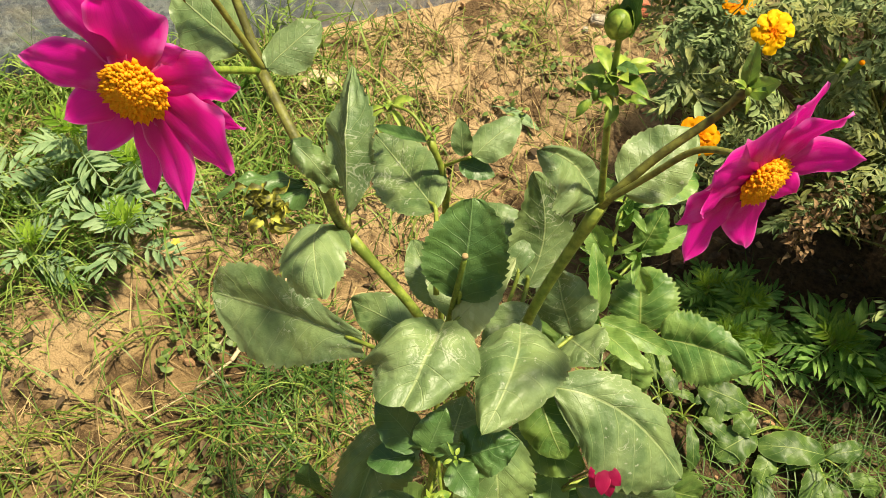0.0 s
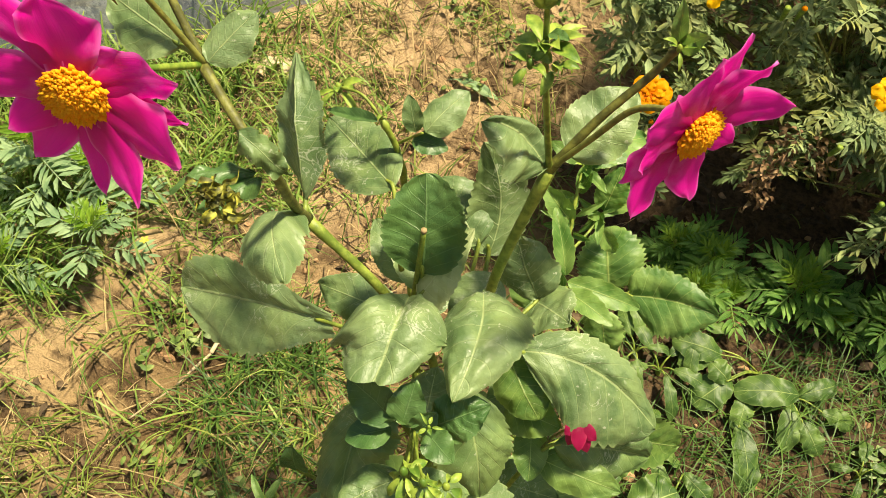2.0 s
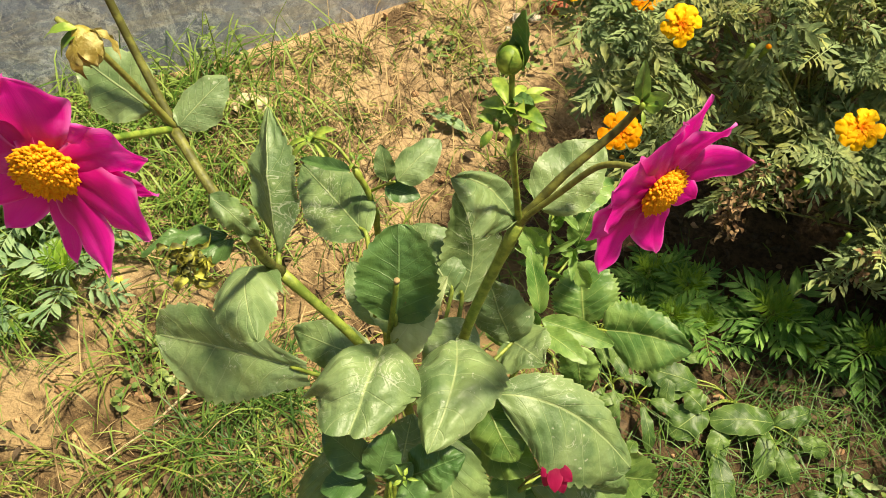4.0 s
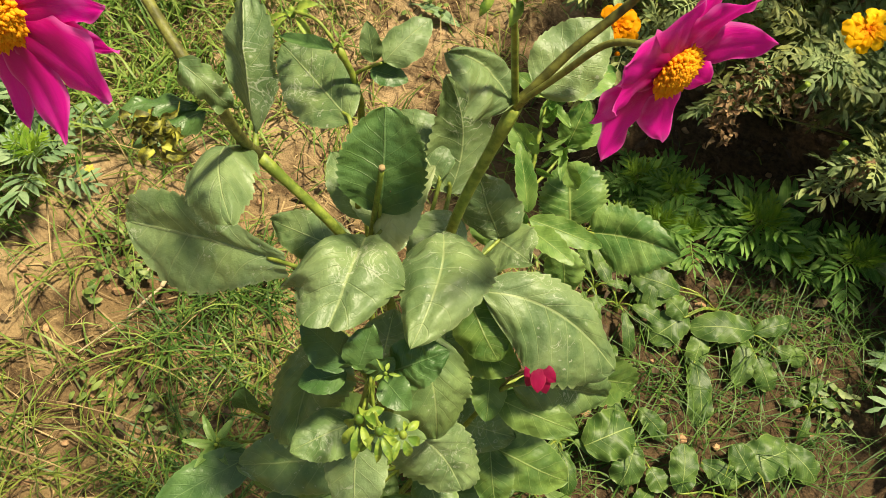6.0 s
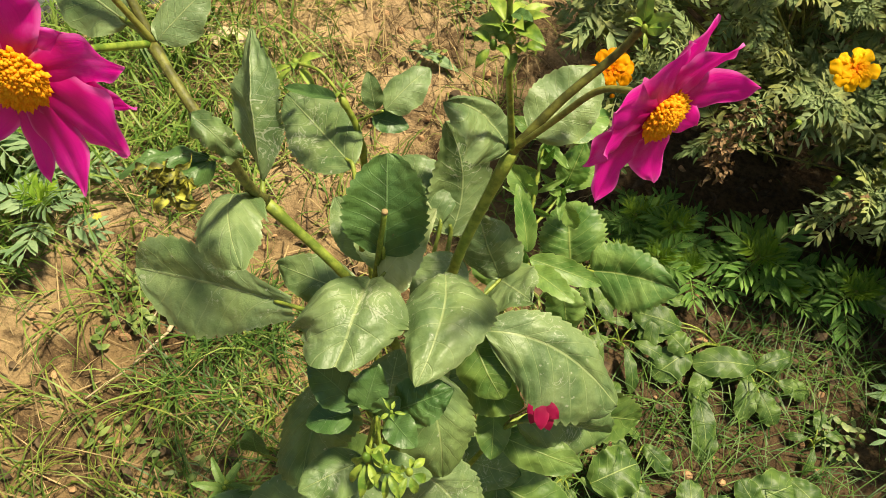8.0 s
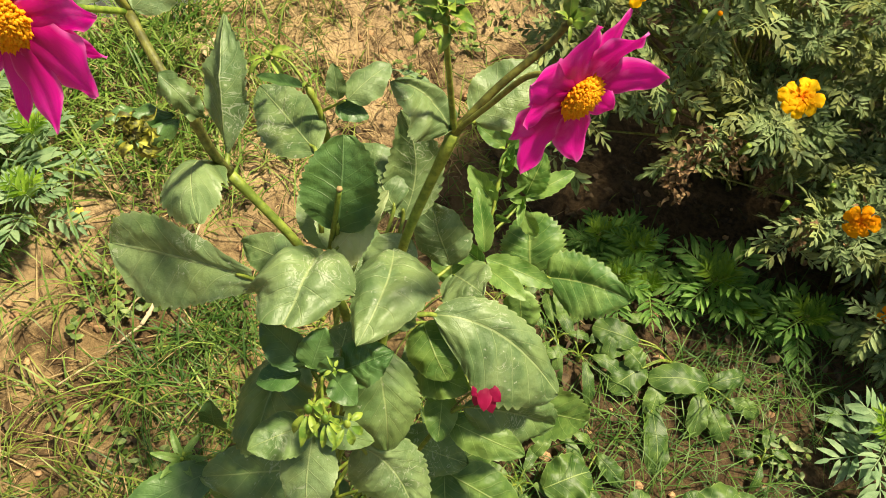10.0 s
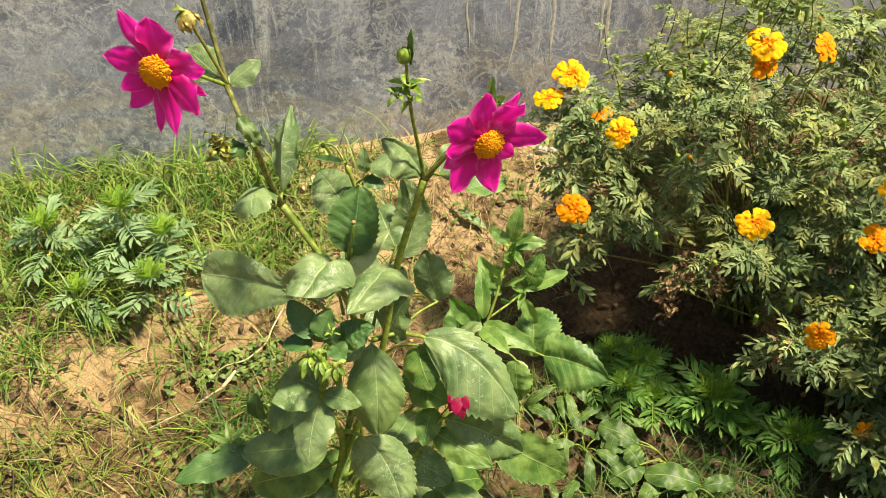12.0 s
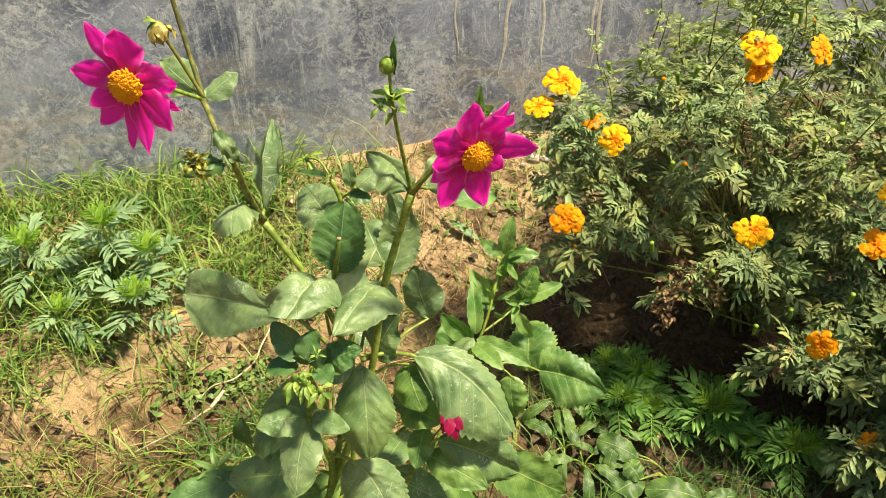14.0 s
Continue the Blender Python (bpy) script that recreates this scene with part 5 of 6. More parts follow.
for k, p in enumerate(((0.333, 0.80, 0.718), (0.357, 0.80, 0.732), (0.385, 0.80, 0.747), (0.295, 0.79, 0.753), (0.421, 0.78, 0.70), (0.372, 0.70, 0.625), (0.39, 0.70, 0.625), (0.582, 0.76, 0.665), (0.592, 0.60, 0.45), (0.549, 0.61, 0.395), (0.375, 0.82, 0.79), (0.508, 0.82, 0.851), (0.236, 0.66, 0.455), (0.363, 0.64, 0.505), (0.245, 0.80, 0.735), (0.46, 0.60, 0.50), (0.67, 0.60, 0.50), (0.62, 0.70, 0.66))):
    marigold_bud(near_bush if p[0] < 0.5 else far_bush, p, 0.014, k, k % 6 == 0)
for k, p in enumerate(((0.404, 0.66, 0.395), (0.402, 0.655, 0.36), (0.61, 0.65, 0.30), (0.43, 0.68, 0.42), (0.665, 0.63, 0.34), (0.48, 0.69, 0.40))):
    rnd = random.Random(300 + k)
    bm = bmesh.new()
    for i in range(46):
        b = Vector(p) + Vector((rnd.gauss(0, 0.010), rnd.gauss(0, 0.010), rnd.gauss(0, 0.019)))
        d = Vector((rnd.gauss(0, 1), rnd.gauss(0, 1), rnd.gauss(-0.5, 1))).normalized() * rnd.uniform(0.008, 0.02)
        blade(b, b + d, (rnd.gauss(0, 1), -0.6, 0.4), 0.006, lance, 0.4, 0.2, 0, 0.1, 0, 0.8, 0.3, 4, 2, i, bm)
    part("withered_leaves", bm, M_WITHERED, near_bush if k in (0, 1, 3) else front_bush, "shrivelled brown leaves")

rnd = random.Random(515)
bm = bmesh.new()
for i in range(40):
    b = Vector((0.185, 0.640, 0.520)) + Vector((rnd.gauss(0, 0.003), rnd.gauss(0, 0.003), rnd.gauss(0, 0.003)))
    d = Vector((rnd.gauss(0, 1), rnd.gauss(-0.3, 1), rnd.gauss(0.1, 0.8))).normalized() * rnd.uniform(0.008, 0.015)
    blade(b, b + d, (rnd.gauss(0, 1), -0.6, 0.4), 0.005, lance, 0.4, 0.2, 0, 0.1, 0, 0.8, 0.3, 4, 2, i, bm)
part("withered_bloom", bm, M_LITTER, near_bush, "dark brown withered bloom")
part("stem", tube([(0.24, 0.72, 0.45), (0.21, 0.67, 0.49), (0.186, 0.642, 0.517)], 0.0016, 0.0012, 4, 6), M_STEM_BROWN, near_bush)


def sprig(parent, foot, top, seed, count=7, material=None, size=0.022):
    rnd = random.Random(seed)
    foot, top = Vector(foot), Vector(top)
    part("stem", tube([foot, foot.lerp(top, 0.5) + Vector((rnd.uniform(-0.01, 0.01), 0, 0)), top], 0.0016, 0.0007, 5, 6), M_STEM_BROWN, parent)
    places = []
    for k in range(count):
        t = 0.3 + 0.7 * (k + 0.5) / count
        a = k * 2.4 + seed
        places.append((foot.lerp(top, t), Vector((math.cos(a), math.sin(a), 0.5)), Vector((0, -0.3, 1)), size * rnd.uniform(0.7, 1.3), rnd.randrange(5)))
    feathers("sprig_leaves", places, material or M_MARI_LEAF, parent, "", SPRAYS)


for k, (a, b) in enumerate((((0.36, 0.92, 0.70), (0.345, 0.88, 0.80)), ((0.40, 0.92, 0.72), (0.40, 0.90, 0.84)), ((0.44, 0.95, 0.75), (0.435, 0.92, 0.88)), ((0.32, 0.86, 0.70), (0.30, 0.83, 0.77)), ((0.47, 0.95, 0.80), (0.50, 0.92, 0.90)), ((0.55, 0.98, 0.84), (0.56, 0.95, 0.94)), ((0.42, 1.0, 0.78), (0.395, 1.0, 0.90)), ((0.26, 0.80, 0.66), (0.235, 0.79, 0.74)), ((0.62, 1.0, 0.88), (0.65, 0.96, 0.98)))):
    sprig(near_bush if a[0] < 0.45 else far_bush, a, b, 400 + k, 9)

rnd = random.Random(640)
for k in range(30):
    x = rnd.uniform(0.20, 0.85)
    a = Vector((x, 0.66 + 0.45 * rnd.random(), 0.52 + 0.30 * (x - 0.2) + rnd.uniform(0, 0.12)))
    b = a + Vector((rnd.gauss(0, 0.025), -0.03 - 0.05 * rnd.random(), rnd.uniform(0.06, 0.14)))
    owner = near_bush if x < 0.5 else far_bush
    sprig(owner, a, b, 700 + k, 6, None, 0.03)
    if k % 2:
        marigold_bud(owner, b + Vector((0, 0, 0.008)), 0.013, 800 + k, k % 10 == 1)

# young feathery plants
def seedling(at, height_m, spread, count, material, seed, leaf_len, label):
    rnd = random.Random(seed)
    foot = on_ground(*at)
    ob = thing("young_marigold", foot, label, "plant", "young marigolds")
    top = foot + Vector((rnd.uniform(-0.02, 0.02), rnd.uniform(-0.02, 0.02), height_m))
    part("stem", tube([foot - Vector((0, 0, 0.01)), foot.lerp(top, 0.5), top], 0.0035, 0.002, 5, 7), M_STEM, ob)
    places = []
    count = int(count * 1.15)
    for k in range(count):
        t = (k + 0.5) / count
        a = k * 2.4 + rnd.uniform(-0.3, 0.3)
        d = Vector((math.cos(a), math.sin(a), 0.15 + 0.75 * t * t + rnd.uniform(-0.2, 0.2)))
        b = foot.lerp(top, 0.3 + 0.7 * t) + Vector((d.x, d.y, 0)) * spread * rnd.uniform(0.0, 0.5) * (1 - 0.7 * t)
        n = Vector((-d.x * 0.2, -d.y * 0.2 - 0.35, 1))
        places.append((b, d, n, leaf_len * rnd.uniform(0.65, 1.05) * (1 - 0.3 * t), rnd.randrange(5)))
    feathers("foliage", places, material, ob)
    heart = [(top - Vector((0, 0, 0.01)), Vector((math.cos(i * 2.4) * 0.6, math.sin(i * 2.4) * 0.6, 1)), Vector((0, -0.5, 1)), leaf_len * 0.42, i) for i in range(6)]
    feathers("young_shoot", heart, M_HEART, ob, "bright green young leaves")
    return ob


for k, (x, y, h, sp, n, m, ln) in enumerate((
        (0.522, 0.670, 0.065, 0.02, 10, M_FERN, 0.105), (0.391, 0.679, 0.075, 0.02, 10, M_FERN, 0.085), (0.665, 0.653, 0.06, 0.02, 9, M_FERN, 0.095), (0.315, 0.687, 0.05, 0.03, 8, M_FERN, 0.078),
        (0.340, 0.635, 0.06, 0.03, 8, M_FERN, 0.075), (0.425, 0.615, 0.05, 0.03, 5, M_FERN, 0.070), (0.280, 0.620, 0.05, 0.03, 5, M_FERN, 0.068), (0.600, 0.625, 0.05, 0.03, 4, M_FERN, 0.070), (0.355, 0.720, 0.05, 0.03, 6, M_FERN, 0.070),
        (0.80, 0.415, 0.13, 0.02, 9, M_FERN_GREY, 0.11))):
    seedling((x, y), h, sp, n, m, 50 + k, ln, "young green marigold with feathery leaves in dark soil deepened for shade")
for k, (x, y, h, sp, n, ln) in enumerate((
        (-0.60, 0.51, 0.10, 0.04, 6, 0.095), (-0.68, 0.58, 0.17, 0.04, 8, 0.105), (-0.82, 0.52, 0.12, 0.04, 7, 0.10), (-0.60, 0.60, 0.11, 0.05, 6, 0.09), (-0.74, 0.45, 0.06, 0.05, 4, 0.075))):
    seedling((x, y), h, sp, n, M_FERN_GREY, 70 + k, ln, "young marigold with blue-green feathery leaves on the bank")


# ---- weeds ----
def dock(at, count, size, seed, label="low rosette of oblong pale green weed leaves", tilt=0.35):
    rnd = random.Random(seed)
    foot = on_ground(*at)
    ob = thing("weed", foot, label, "weed", "broadleaf weeds")
    part("crown", tube([foot - Vector((0, 0, 0.01)), foot + Vector((0, 0, 0.008)), foot + Vector((0, 0, 0.015))], 0.005, 0.003, 3, 7), M_STEM, ob)
    for k in range(count):
        a = math.tau * k / count + rnd.uniform(-0.4, 0.4)
        d = Vector((math.cos(a), math.sin(a), 0))
        ln = size * rnd.uniform(0.65, 1.15)
        b = foot + d * ln * 0.35 + Vector((0, 0, 0.02 + ln * tilt * rnd.uniform(0.3, 0.7)))
        t = foot + d * ln * 1.25
        t.z = float(height(t.x, t.y)) + ln * tilt * rnd.uniform(0.2, 0.9) + 0.008
        lf = part("leaf", blade(b, t, (rnd.uniform(-0.3, 0.3), rnd.uniform(-0.5, 0.1), 1), ln * rnd.uniform(0.30, 0.46), oblong, 0.1, 0.14, 0.3, 0.09, 0.04, rnd.uniform(-0.5, 0.5), 0.15, 20, 6, seed + k), M_DOCK, ob)
        part("petiole", tube([foot + Vector((0, 0, 0.01)), foot.lerp(b, 0.5) + Vector((0, 0, 0.012)), b.lerp(t, 0.08)], 0.0018, 0.0012, 3, 6), M_STEM, lf)
    return ob


def broad_weed(at, leaves, seed):
    """A weed with given leaves: base, tip, width."""
    foot = on_ground(*at)
    ob = thing("weed", foot, "low weed with oblong wavy pale green leaves", "weed", "broadleaf weeds")
    part("crown", tube([foot - Vector((0, 0, 0.01)), foot + Vector((0, 0, 0.008)), foot + Vector((0, 0, 0.015))], 0.005, 0.003, 3, 7), M_STEM, ob)
    for k, (b, t, w) in enumerate(leaves):
        b, t = Vector(b), Vector(t)
        lf = part("leaf", blade(b, t, (0.0, -0.35, 1), w * 0.88, oblong, 0.12, 0.12, 0.3, 0.10, 0.05, 0.3 * math.sin(k + seed), 0.12, 24, 8, seed + k), M_DOCK, ob)
        part("petiole", tube([foot + Vector((0, 0, 0.01)), foot.lerp(b, 0.5) + Vector((0, 0, 0.02)), b, b.lerp(t, 0.1)], 0.0018, 0.0012, 3, 6), M_STEM, lf)
    return ob


broad_weed((0.47, 0.53), (
    ((0.523, 0.492, 0.083), (0.426, 0.476, 0.102), 0.059),
    ((0.526, 0.496, 0.073), (0.585, 0.521, 0.081), 0.038),
    ((0.418, 0.498, 0.097), (0.364, 0.451, 0.084), 0.065),
    ((0.413, 0.489, 0.101), (0.386, 0.503, 0.123), 0.046),
    ((0.403, 0.531, 0.107), (0.327, 0.538, 0.128), 0.056),
    ((0.395, 0.545, 0.101), (0.34, 0.504, 0.109), 0.052),
), 1)
broad_weed((0.5, 0.5), (
    ((0.443, 0.478, 0.085), (0.433, 0.425, 0.069), 0.042),
    ((0.436, 0.434, 0.071), (0.455, 0.341, 0.033), 0.048),
    ((0.51, 0.476, 0.081), (0.506, 0.408, 0.056), 0.04),
    ((0.528, 0.453, 0.073), (0.558, 0.412, 0.046), 0.042),
    ((0.561, 0.475, 0.069), (0.613, 0.465, 0.055), 0.035),
    ((0.496, 0.477, 0.083), (0.466, 0.474, 0.081), 0.038),
), 4)
broad_weed((0.5, 0.255), (
    ((0.426, 0.235, 0.028), (0.424, 0.298, 0.062), 0.052),
    ((0.453, 0.284, 0.036), (0.516, 0.265, 0.023), 0.041),
    ((0.505, 0.286, 0.029), (0.58, 0.32, 0.047), 0.078),
    ((0.575, 0.329, 0.04), (0.631, 0.292, 0.015), 0.052),
    ((0.531, 0.275, 0.024), (0.498, 0.31, 0.056), 0.046),
), 7)
broad_weed((0.335, 0.3), (
    ((0.276, 0.267, 0.074), (0.343, 0.305, 0.084), 0.09),
    ((0.352, 0.286, 0.059), (0.337, 0.23, 0.038), 0.058),
    ((0.354, 0.344, 0.061), (0.402, 0.311, 0.038), 0.036),
    ((0.377, 0.262, 0.04), (0.4, 0.234, 0.031), 0.04),
), 10)
DOCKS = ((0.24, 0.28, 6, 0.07), (0.20, 0.21, 5, 0.07), (0.29, 0.37, 6, 0.06), (0.26, 0.12, 5, 0.06), (0.14, 0.22, 5, 0.06))
for k, (x, y, n, size) in enumerate(((0.245, 0.60, 5, 0.06), (0.27, 0.52, 6, 0.065), (0.31, 0.50, 5, 0.065), (0.36, 0.56, 4, 0.06), (0.62, 0.40, 4, 0.045), (0.47, 0.16, 5, 0.08), (0.34, 0.17, 5, 0.06)) + DOCKS):
    dock((x, y), n, size, 100 + k)


def tiny_weed(at, count, size, seed):
    """A mat of small rounded leaves."""
    rnd = random.Random(seed)
    foot = on_ground(*at)
    ob = thing("creeping_weed", foot, "creeping weed with small rounded leaves on bare soil", "weed", "creeping weeds")
    bm = bmesh.new()
    for k in range(count):
        a, r = rnd.uniform(0, math.tau), 0.038 * math.sqrt(rnd.random())
        x, y = foot.x + r * math.cos(a), foot.y + r * math.sin(a)
        b = on_ground(x, y, rnd.uniform(0.004, 0.03))
        d = Vector((rnd.gauss(0, 1), rnd.gauss(0, 1), rnd.uniform(-0.2, 0.7))).normalized() * size * rnd.uniform(0.7, 1.3)
        blade(b, b + d, (0, -0.2, 1), size * rnd.uniform(0.5, 0.8), ovate, 0.2, 0.05, 0.2, 0, 0, 0, 0, 5, 4, k, bm)
    tagged(part("leaves", bm, M_CLOVER, ob), kind="stuff")
    return ob


for k, (x, y, n) in enumerate(((-0.375, 0.455, 46), (-0.335, 0.475, 34), (-0.42, 0.425, 26), (-0.47, 0.375, 14), (-0.31, 0.20, 12), (0.66, 0.42, 24), (-0.07, 0.96, 16), (0.02, 1.06, 14), (-0.09, 1.11, 18), (0.09, 1.13, 12), (-0.42, 0.22, 12))):
    tiny_weed((x, y), int(n * 1.4), 0.017, 200 + k)


def wild_flower(at, seed):
    """A tiny yellow blossom on a thin stalk."""
    rnd = random.Random(seed)
    foot = on_ground(*at)
    ob = thing("wild_flower", foot, "tiny yellow wild flower on a thin stalk", "flower", "yellow wild flowers")
    top = foot + Vector((rnd.uniform(-0.01, 0.01), -0.01, rnd.uniform(0.05, 0.08)))
    part("stem", tube([foot, foot.lerp(top, 0.6), top], 0.0012, 0.0008, 4, 5), M_STEM, ob)
    for k in range(5):
        a = k * math.tau / 5 + seed
        part("petal", blade(top, top + Vector((math.cos(a), math.sin(a), 0.3)) * 0.008, (0, -0.3, 1), 0.005, oblong, 0.1, 0.05, 0, 0.02, 0, 0, 0, 5, 2, k), M_WILD, ob)


for k, p in enumerate(((-0.515, 0.52), (-0.80, 0.50))):
    wild_flower(p, k)


def slim_weed(at, tall, seed, label, material):
    rnd = random.Random(seed)
    foot = on_ground(*at)
    ob = thing("slim_weed", foot, label, "weed", "slim weeds by the wall")
    top = foot + Vector((rnd.uniform(-0.02, 0.02), rnd.uniform(-0.02, 0.0), tall))
    part("stem", tube([foot - Vector((0, 0, 0.01)), foot.lerp(top, 0.5) + Vector((0.008, 0, 0)), top], 0.0022, 0.001, 5, 6), M_STEM, ob)
    for k in range(11):
        t = 0.25 + 0.75 * k / 11
        a = k * 2.4
        b = foot.lerp(top, t)
        part("leaf", blade(b, b + Vector((math.cos(a), math.sin(a), 0.35)) * rnd.uniform(0.018, 0.04) * (1.3 - t), (0, -0.4, 1), 0.008, lance, 0.3, 0.08, 0, 0.03, 0, 0, 0.1, 6, 2, k), material, ob)
    return ob


slim_weed((-0.955, 0.63), 0.15, 1, "slim weed with a yellow-green tip by the wall", M_BUD)
slim_weed((-0.49, 0.955), 0.17, 2, "slim pale weed against the grey wall", M_CLOVER)
slim_weed((-0.43, 0.98), 0.13, 3, "slim pale weed against the grey wall", M_CLOVER)
slim_weed((-0.56, 0.92), 0.12, 4, "slim pale weed against the grey wall", M_CLOVER)


# ---- grass, straw and litter ----
def blades(name, xy, lengths, widths, lean, material, label, seed, lift=0.0, flat=False, arc=0.9):
    """Grass blades joined into one mesh: each a bent tapering strip."""
    rnd = np.random.RandomState(seed)
    n = len(xy)
    z = height(xy[:, 0], xy[:, 1])
    foot = np.column_stack([xy, z + lift])
    a = rnd.uniform(0, math.tau, n)
    way = np.column_stack([np.cos(a), np.sin(a), np.zeros(n)])
    side = np.column_stack([-np.sin(a), np.cos(a), np.zeros(n)])
    tilt = rnd.uniform(lean[0], lean[1], n)
    bend = rnd.uniform(0.1, arc, n)
    verts = []
    for t, w in ((0, 1.0), (0.35, 0.95), (0.7, 0.7), (1.0, 0.08)):
        ang = tilt + bend * t * t
        run = lengths * t
        if flat:
            rise = run * np.sin(rnd.uniform(-0.02, 0.12, n)) + 0.004 * math.sin(3.1 * t) + slope(foot[:, 0] + way[:, 0] * run, foot[:, 1] + way[:, 1] * run) - slope(foot[:, 0], foot[:, 1])
            p = foot + way * run[:, None] + np.column_stack([np.zeros(n), np.zeros(n), rise]) + side * (0.5 * lengths * (bend - 0.5 * arc) * t * t)[:, None]
        else:
            p = foot + way * (run * np.sin(ang))[:, None] + np.column_stack([np.zeros(n), np.zeros(n), run * np.cos(ang)])
        off = side * (widths * w / 2)[:, None]
        verts.append(p + off)
        verts.append(p - off)
    v = np.stack(verts, 1).reshape(-1, 3)
    k = np.arange(n)[:, None] * 8
    quads = np.concatenate([k + np.array((0, 1, 3, 2)), k + np.array((2, 3, 5, 4)), k + np.array((4, 5, 7, 6))])
    ob = raw(name, v, quads, material, None, label, None, True)
    return tagged(ob, label, "grass" if material != M_STRAW else "straw", kind="stuff")


def scatter(n, box, seed, keep):
    """Up to n places in a box (x0, x1, y0, y1), thinned by keep, in tufts."""
    rnd = np.random.RandomState(seed)
    tuft = np.column_stack([rnd.uniform(box[0], box[1], n // 7), rnd.uniform(box[2], box[3], n // 7)])
    p = np.repeat(tuft, 7, axis=0) + rnd.normal(0, 0.016, (len(tuft) * 7, 2))
    s = -0.497 * p[:, 0] + 0.868 * p[:, 1]
    ok = (s < WALL_S - 0.01) & (rnd.rand(len(p)) < keep(p[:, 0], p[:, 1], s))
    return p[ok]


def soft(v, lo, hi):
    return np.clip((v - lo) / (hi - lo), 0, 1)


def bare(x, y):
    """1 on the worn strip of bare soil that runs along the bank."""
    d = np.abs((y - 0.40) - 0.62 * (x + 0.42)) / 1.18
    low = np.clip(1.2 - d / 0.07, 0, 1) * soft(-x, 0.22, 0.34)
    dx, dy = x + 0.585, y - 0.40
    along, off = 0.55 * dx + 0.835 * dy, 0.835 * dx - 0.55 * dy + 0.02 * lumps(x, y, 9.0, 1)
    return np.maximum(low, np.clip(1.5 - np.abs(off) / 0.055, 0, 0.9) * np.clip(3.5 - np.abs(along) / 0.055, 0, 1))


def tall(x, y, s):
    return 0.6 * soft(s, 0.66, 0.92) * soft(-x, 0.22, 0.55) * (0.55 + 0.45 * lumps(x, y, 6.0, 1))


def medium(x, y, s):
    return np.clip(0.50 + 0.75 * lumps(x, y, 7.0, 2), 0.06, 1) * (1 - 0.9 * bare(x, y)) * (1 - 0.95 * soft(x, 0.10, 0.24))


def lawn(x, y, s):
    return np.clip(0.5 + 0.8 * lumps(x, y, 5.0, 3), 0.08, 1) * (1 - 0.8 * bare(x, y)) * (1 - 0.97 * soft(x, 0.08, 0.22))


rg = np.random.RandomState(11)
p = scatter(22000, (-1.7, 0.1, 0.2, 1.3), 21, tall)
blades("grass", p, rg.uniform(0.08, 0.20, len(p)), rg.uniform(0.0025, 0.005, len(p)), (0.1, 0.85), M_GRASS_TALL, "tall green grass growing along the foot of the wall", 31, arc=1.5)
p = scatter(16000, (-1.6, 1.3, -0.5, 1.5), 22, medium)
blades("grass", p, rg.uniform(0.035, 0.125, len(p)), rg.uniform(0.0014, 0.0032, len(p)), (0.2, 1.1), M_GRASS, "thin yellowish grass in tufts on dry soil", 32, arc=1.5)
p = scatter(11000, (-1.3, 1.2, -0.3, 1.4), 23, lawn)
blades("grass", p, rg.uniform(0.012, 0.035, len(p)), rg.uniform(0.0014, 0.0028, len(p)), (0.2, 1.3), M_GRASS, "short creeping grass on dry soil", 33)
p = scatter(11000, (-1.3, 0.6, -0.3, 1.4), 24, lambda x, y, s: np.clip(0.35 + 0.9 * lumps(x, y, 8.0, 0), 0.03, 1) * (1 - 0.8 * bare(x, y)) * (1 - 0.9 * soft(x, 0.04, 0.16)))
blades("straw", p, 0.012 + 0.11 * rg.rand(len(p)) ** 2.2, rg.uniform(0.0007, 0.0022, len(p)), (1.0, 1.5), M_STRAW, "dry straw and dead grass lying on the soil", 34, 0.002, True)
p = scatter(1500, (-0.6, 0.35, 0.5, 1.25), 25, lambda x, y, s: soft(s, 0.6, 0.9) * 0.8)
blades("straw", p, rg.uniform(0.05, 0.13, len(p)), rg.uniform(0.0012, 0.0026, len(p)), (0.4, 1.35), M_STRAW, "tangled dead grass at the foot of the wall", 35)
p = scatter(5600, (0.12, 1.1, -0.1, 0.70), 26, lambda x, y, s: np.clip(0.4 + 0.7 * lumps(x, y, 8.0, 1), 0.05, 1))
blades("grass", p, rg.uniform(0.05, 0.15, len(p)), rg.uniform(0.0011, 0.0024, len(p)), (0.4, 1.3), M_GRASS_SHADED, "thin green grass among the weeds", 36, arc=1.3)


p = scatter(7000, (-1.4, -0.15, 0.25, 0.95), 28, lambda x, y, s: np.clip(0.45 + 0.8 * lumps(x, y, 7.0, 3), 0.05, 1) * (1 - 0.95 * bare(x, y)) * soft(-x, 0.15, 0.45))
blades("grass", p, rg.uniform(0.05, 0.13, len(p)), rg.uniform(0.002, 0.004, len(p)), (0.2, 1.0), M_GRASS_TALL, "fresh green grass round the young marigolds", 38, arc=1.4)
p = scatter(3600, (-1.1, 0.08, -0.35, 0.50), 27, lambda x, y, s: np.clip(0.35 + 1.1 * lumps(x, y, 6.0, 1), 0.0, 1) * (1 - 0.95 * bare(x, y)))
blades("grass", p, rg.uniform(0.06, 0.15, len(p)), rg.uniform(0.0016, 0.0032, len(p)), (0.4, 1.3), M_GRASS, "long thin grass arching over dry soil", 37, arc=1.3)

